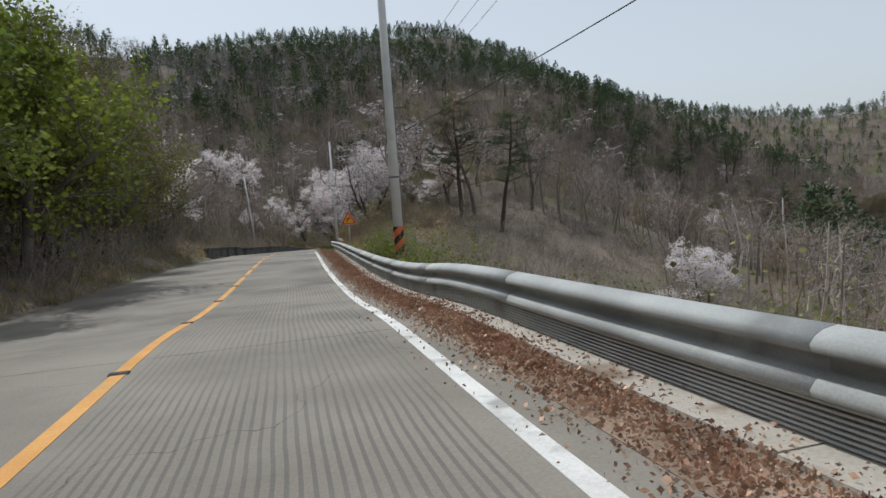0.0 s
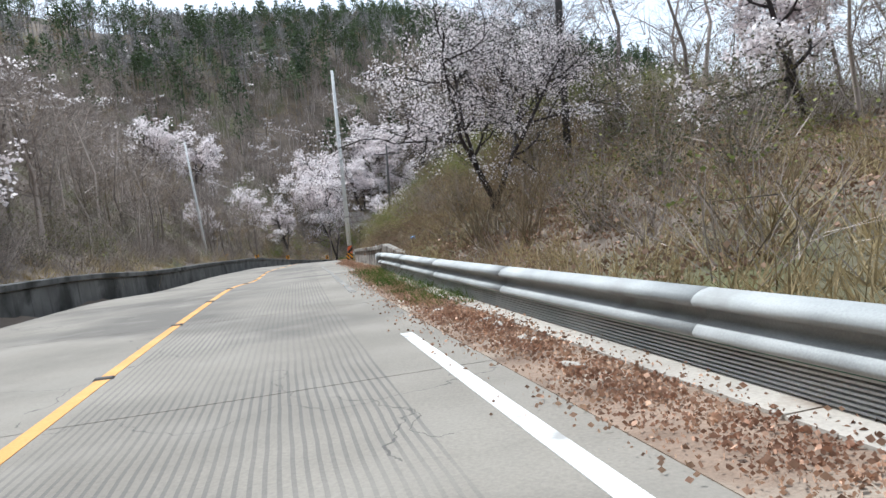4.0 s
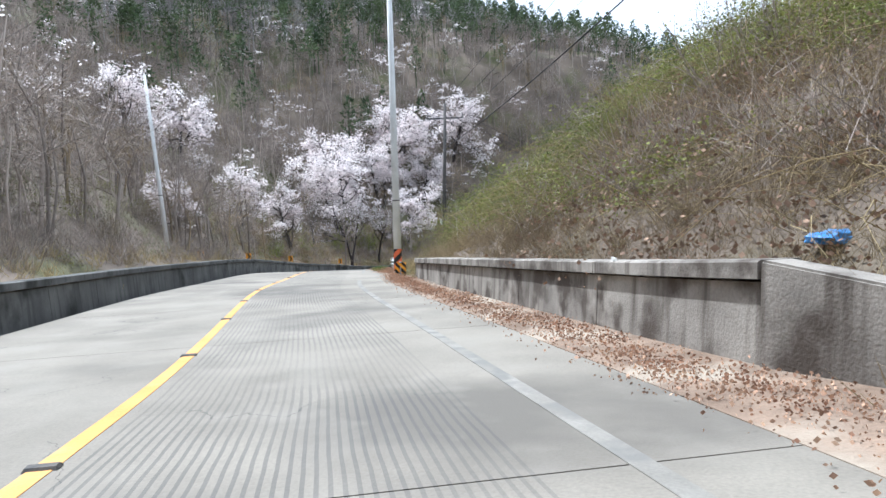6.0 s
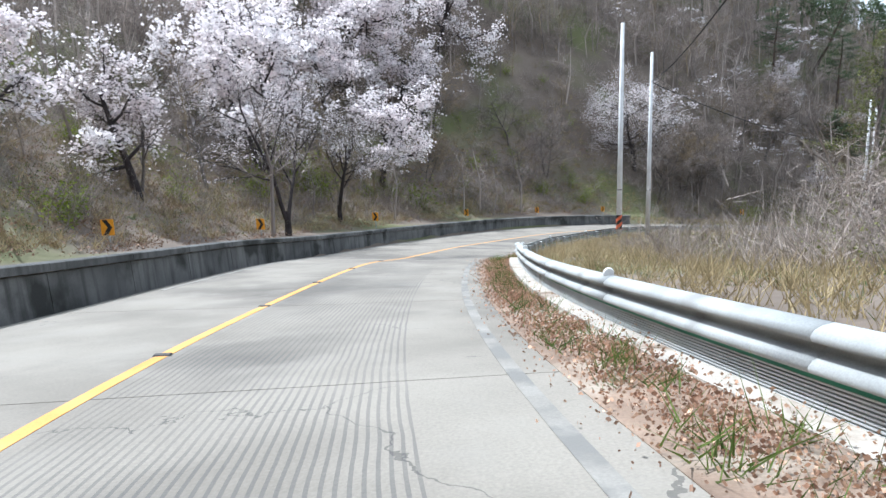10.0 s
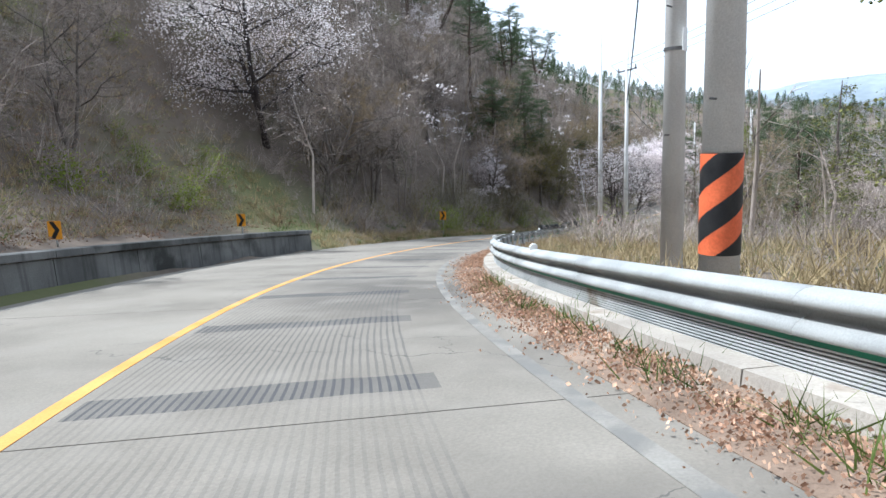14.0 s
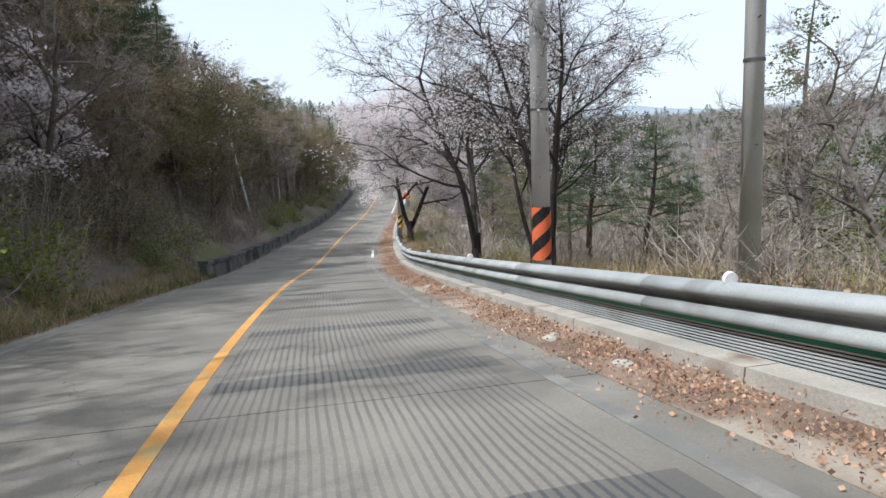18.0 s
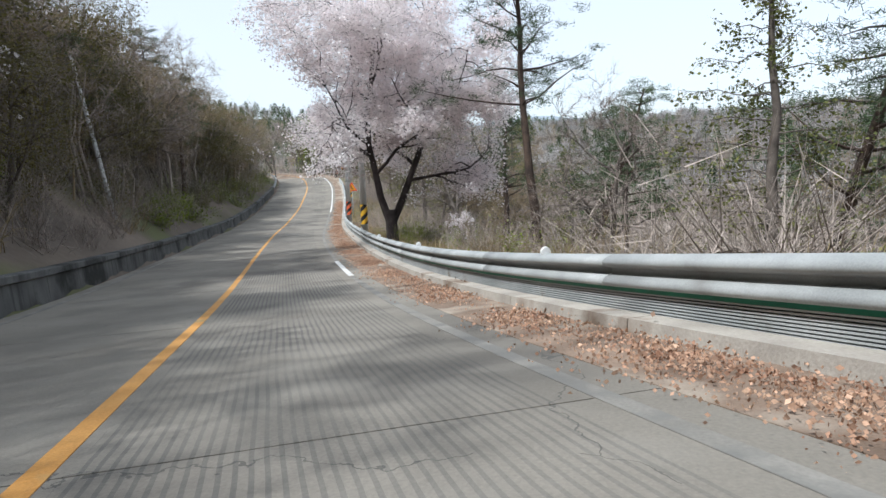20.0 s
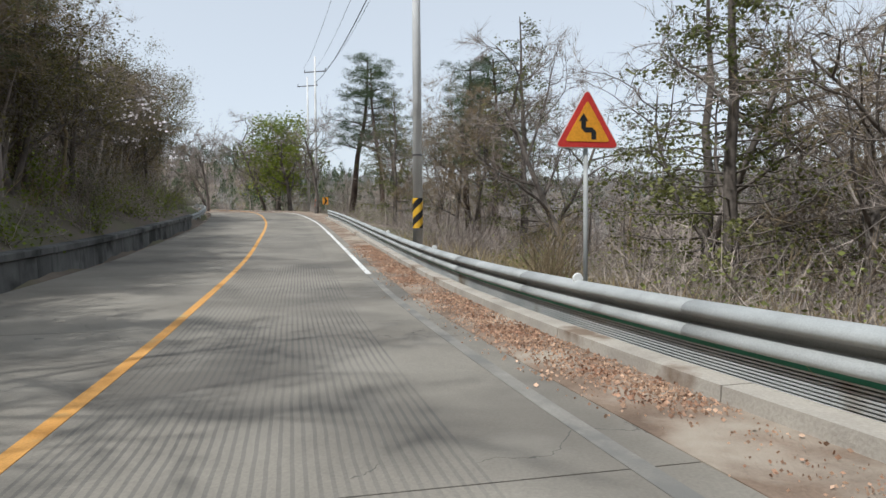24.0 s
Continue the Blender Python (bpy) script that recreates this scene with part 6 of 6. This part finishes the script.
for x, y, z, yaw in ((-29.3, 118.9, -9.75, -5), (-26.2, 128.9, -11.2, -15), (-20.7, 138.7, -12.35, -28), (-13.15, 150.7, -13.9, -40), (-5.2, 158.4, -14.95, -52), (2.99, 162.95, -15.75, -62), (-30.0, 108.0, -8.35, 2), (-30.2, 98.6, -7.2, 4)):
    chevron(x, y, z, yaw)
chevron(23.0, 170.75, -17.9, -72, "amber chevron board on a tall grey post", 0.5)
chevron(155.0, 195.2, -20.3, -75, "amber chevron board at the far bend", 0.6)

# the striped board at the end of the second guard rail
p = at(80.2, rail_d(80.5) - 0.02, -0.1)
t = thing("hazard_board", "orange and black striped hazard board on the rail end", "road sign", where=Matrix.Translation(p) @ pose(0, 0, 0, 0, 0, yaw_at(80.2) - 12))
part("board", plate([(-.23, .22), (.23, .22), (.23, .68), (-.23, .68)], 0.012, 0.0), M_ORANGE, t)


def clipped(pts, inside, cross):
    """One step of cutting an outline along a straight line."""
    out = []
    for i, q in enumerate(pts):
        p = pts[i - 1]
        if inside(q) != inside(p):
            out.append(cross(p, q))
        if inside(q):
            out.append(q)
    return out


def slanted(lo, hi):
    """The part of the board's face between two lines that fall to the right."""
    pts = [(-.23, .22), (.23, .22), (.23, .68), (-.23, .68)]
    for c, sign in ((lo, 1), (hi, -1)):
        def cut(p, q, c=c):
            u = (c - p[0] - p[1]) / (q[0] + q[1] - p[0] - p[1])
            return (p[0] + (q[0] - p[0]) * u, p[1] + (q[1] - p[1]) * u)
        pts = clipped(pts, lambda p, c=c, sign=sign: sign * (p[0] + p[1] - c) >= 0, cut)
    return pts


for k in range(3):
    part("stripe", plate(slanted(0.05 + 0.3 * k, 0.2 + 0.3 * k), 0.004, 0.005), M_BLACK, t, "black slanted stripe")
part("post", cylinder(0.03, 0.03, -0.1, 0.5, 10), M_STEEL, t)

# round reflectors and post caps on the rail
refl = thing("delineator", "round white reflector on a bracket on the rail", "reflector", "rail reflectors", where=Matrix.Translation(at(90, rail_d(90), 0.63 + rail_dz(90))) @ pose(0, 0, 0, 0, 0, yaw_at(90)))
bm = bmesh.new()
bmesh.ops.create_cone(bm, cap_ends=True, segments=20, radius1=0.066, radius2=0.06, depth=0.03, matrix=Matrix.Translation((0.03, 0, 0.08)) @ pose(0, 0, 0, 90, 0, 0))
part("lens", bm, M_WHITEPLATE, refl, "white disc")
part("bracket", tube([(0.03, 0.01, -0.03), (0.03, 0.01, 0.03)], 0.012), M_STEEL, refl)
for s in (101, 110, 119.5, 129, 138.8, 147.5, 156.8, 166.2, 174.6, 183.6, 192.5, 199, 206.5, 214.6, 222.5, 230.7, 238.8, 247, 255.1, 263.5, 272):
    copy_thing(refl, Matrix.Translation(at(s, rail_d(s), 0.63 + rail_dz(s))) @ pose(0, 0, 0, 0, 0, yaw_at(s)))
cap = tagged(new("post_cap"), "pale flat cap on a guard rail post", "post cap", "guard rail post caps")
cap.matrix_world = Matrix.Translation(at(93, rail_d(93) + 0.1, 0.60 + rail_dz(93)))
part("cap_disc", cylinder(0.085, 0.075, 0.0, 0.04, 14), M_WHITEPLATE, cap)
for s in (101, 109, 117, 125, 133, 141, 149, 157, 165, 173, 181, 189, 197, 205, 213, 221, 229, 237, 245, 253):
    copy_thing(cap, Matrix.Translation(at(s, rail_d(s) + 0.1, 0.59 + rail_dz(s))))


# wires from pole to pole
def wire(a, b, sag, r=0.012, label="black overhead cable slung between poles"):
    a, b = Vector(a), Vector(b)
    pts = [a.lerp(b, i / 16) - Vector((0, 0, sag * 4 * (i / 16) * (1 - i / 16))) for i in range(17)]
    ob = thing("overhead_wire", label, "cable", "overhead wires", where=Matrix.Translation(a))
    bm = tube([p_ - a for p_ in pts], r, 5)
    part("strand", bm, M_WIRE, ob)


for dx in (-1.05, 0.0, 1.05):
    wire((14.0 + dx, -8, 16.5), (-5.5 + dx, 58.75, 7.9), 1.0)
    wire((-5.5 + dx, 58.75, 7.9), (-14.2 + dx, 101.6, 1.5), 0.8)
    wire((-14.2 + dx, 101.6, 1.5), (31.1 + dx * .6, 160.6 - dx * .8, -7.9), 1.8)
    wire((31.1 + dx * .6, 160.6 - dx * .8, -7.9), (107.6 + dx * .25, 184.4 - dx, -10.3), 1.6)
    wire((107.6 + dx * .25, 184.4 - dx, -10.3), (152.0 + dx * .25, 195.6 - dx, -7.2), 1.0)
wire((26.0, 0, 15.0), (-5.5, 58.75, 5.2), 0.8, 0.035)
wire((-5.5, 58.75, 5.2), (-14.3, 101.3, -0.6), 0.7, 0.025)
wire((-14.3, 101.3, -0.6), (-1.15, 141.9, -4.2), 0.9, 0.025)
wire((-1.15, 141.9, -4.2), (31.1, 160.6, -10.4), 0.9, 0.03)
wire((31.1, 160.6, -10.4), (72.15, 176.66, -12.6), 0.9, 0.025)
wire((72.15, 176.66, -12.6), (107.6, 184.4, -12.4), 0.8, 0.025)
wire((107.6, 184.4, -12.4), (152.0, 195.6, -8.6), 0.9, 0.025)

# litter on the bank and a numbered plate on the wall
p = at(58.5, 6.6)
t = thing("plastic_bag", "crumpled pale blue plastic bag on the bank", "bag", where=Matrix.Translation((p.x, p.y, g_at(p.x, p.y))))
bm = bmesh.new()
bmesh.ops.create_icosphere(bm, subdivisions=3, radius=0.19)
for v in bm.verts:
    q = 1 + 0.45 * noise.noise(v.co * 9)
    v.co = Vector((v.co.x * q * 1.2, v.co.y * q, max(v.co.z * q * 0.5 + 0.04, 0)))
part("crumple", bm, M_BLUE, t)
p = at(60.2, 5.12, 0.87)
t = thing("number_plate_on_wall", "small white plate with a black figure on the wall", "plate", where=Matrix.Translation(p) @ pose(0, 0, 0, 0, 0, yaw_at(60.2) - 90))
part("plate_body", plate([(-.07, -.09), (.07, -.09), (.07, .09), (-.07, .09)], 0.01, 0.0), M_WHITEPLATE, t)
fc = bpy.data.curves.new("figure", "FONT")
fc.body, fc.size, fc.align_x, fc.align_y, fc.extrude = "4", 0.17, "CENTER", "CENTER", 0.001
fo = new("figure", fc)
fo.parent = t
fo.data.materials.append(M_BLACK)
fo.matrix_basis = Matrix.Translation((0, -0.004, 0)) @ pose(0, 0, 0, 90, 0, 0)
p = at(97.4, 7.8)
for (x, y, z) in ((-14.85, 100.45, -5.6), (-1.25, 141.87, -11.6), (72.05, 176.67, -21.2)):
    t = thing("pole_label", "small white tag fixed on a utility pole", "label", where=Matrix.Translation((x + 0.0, y - 0.16, z)))
    part("tag", plate([(-.07, -.16), (.07, -.16), (.07, .16), (-.07, .16)], 0.01, 0.0), M_WHITEPLATE, t)
# stones and broken concrete along the kerb
rng4 = np.random.default_rng(21)
for i in range(26):
    s = float(rng4.choice([rng4.uniform(2, 50), rng4.uniform(155, 245)]))
    p = at(s, rail_d(s) - 0.42 - 0.35 * rng4.uniform(), 0.01)
    t = thing("stone", "small pale broken stone lying on the verge", "stone", "stones on the verge", where=Matrix.Translation(p) @ pose(0, 0, 0, 0, 0, rng4.uniform(0, 360)))
    bm = bmesh.new()
    bmesh.ops.create_icosphere(bm, subdivisions=2, radius=1)
    for v in bm.verts:
        q = 1 + 0.5 * noise.noise(v.co * 1.7 + Vector((i * 3.1, 0, 0)))
        v.co = Vector((v.co.x * q * 0.11, v.co.y * q * 0.06, v.co.z * q * 0.035 + 0.02))
    part("rock", bm, M_KERB, t)
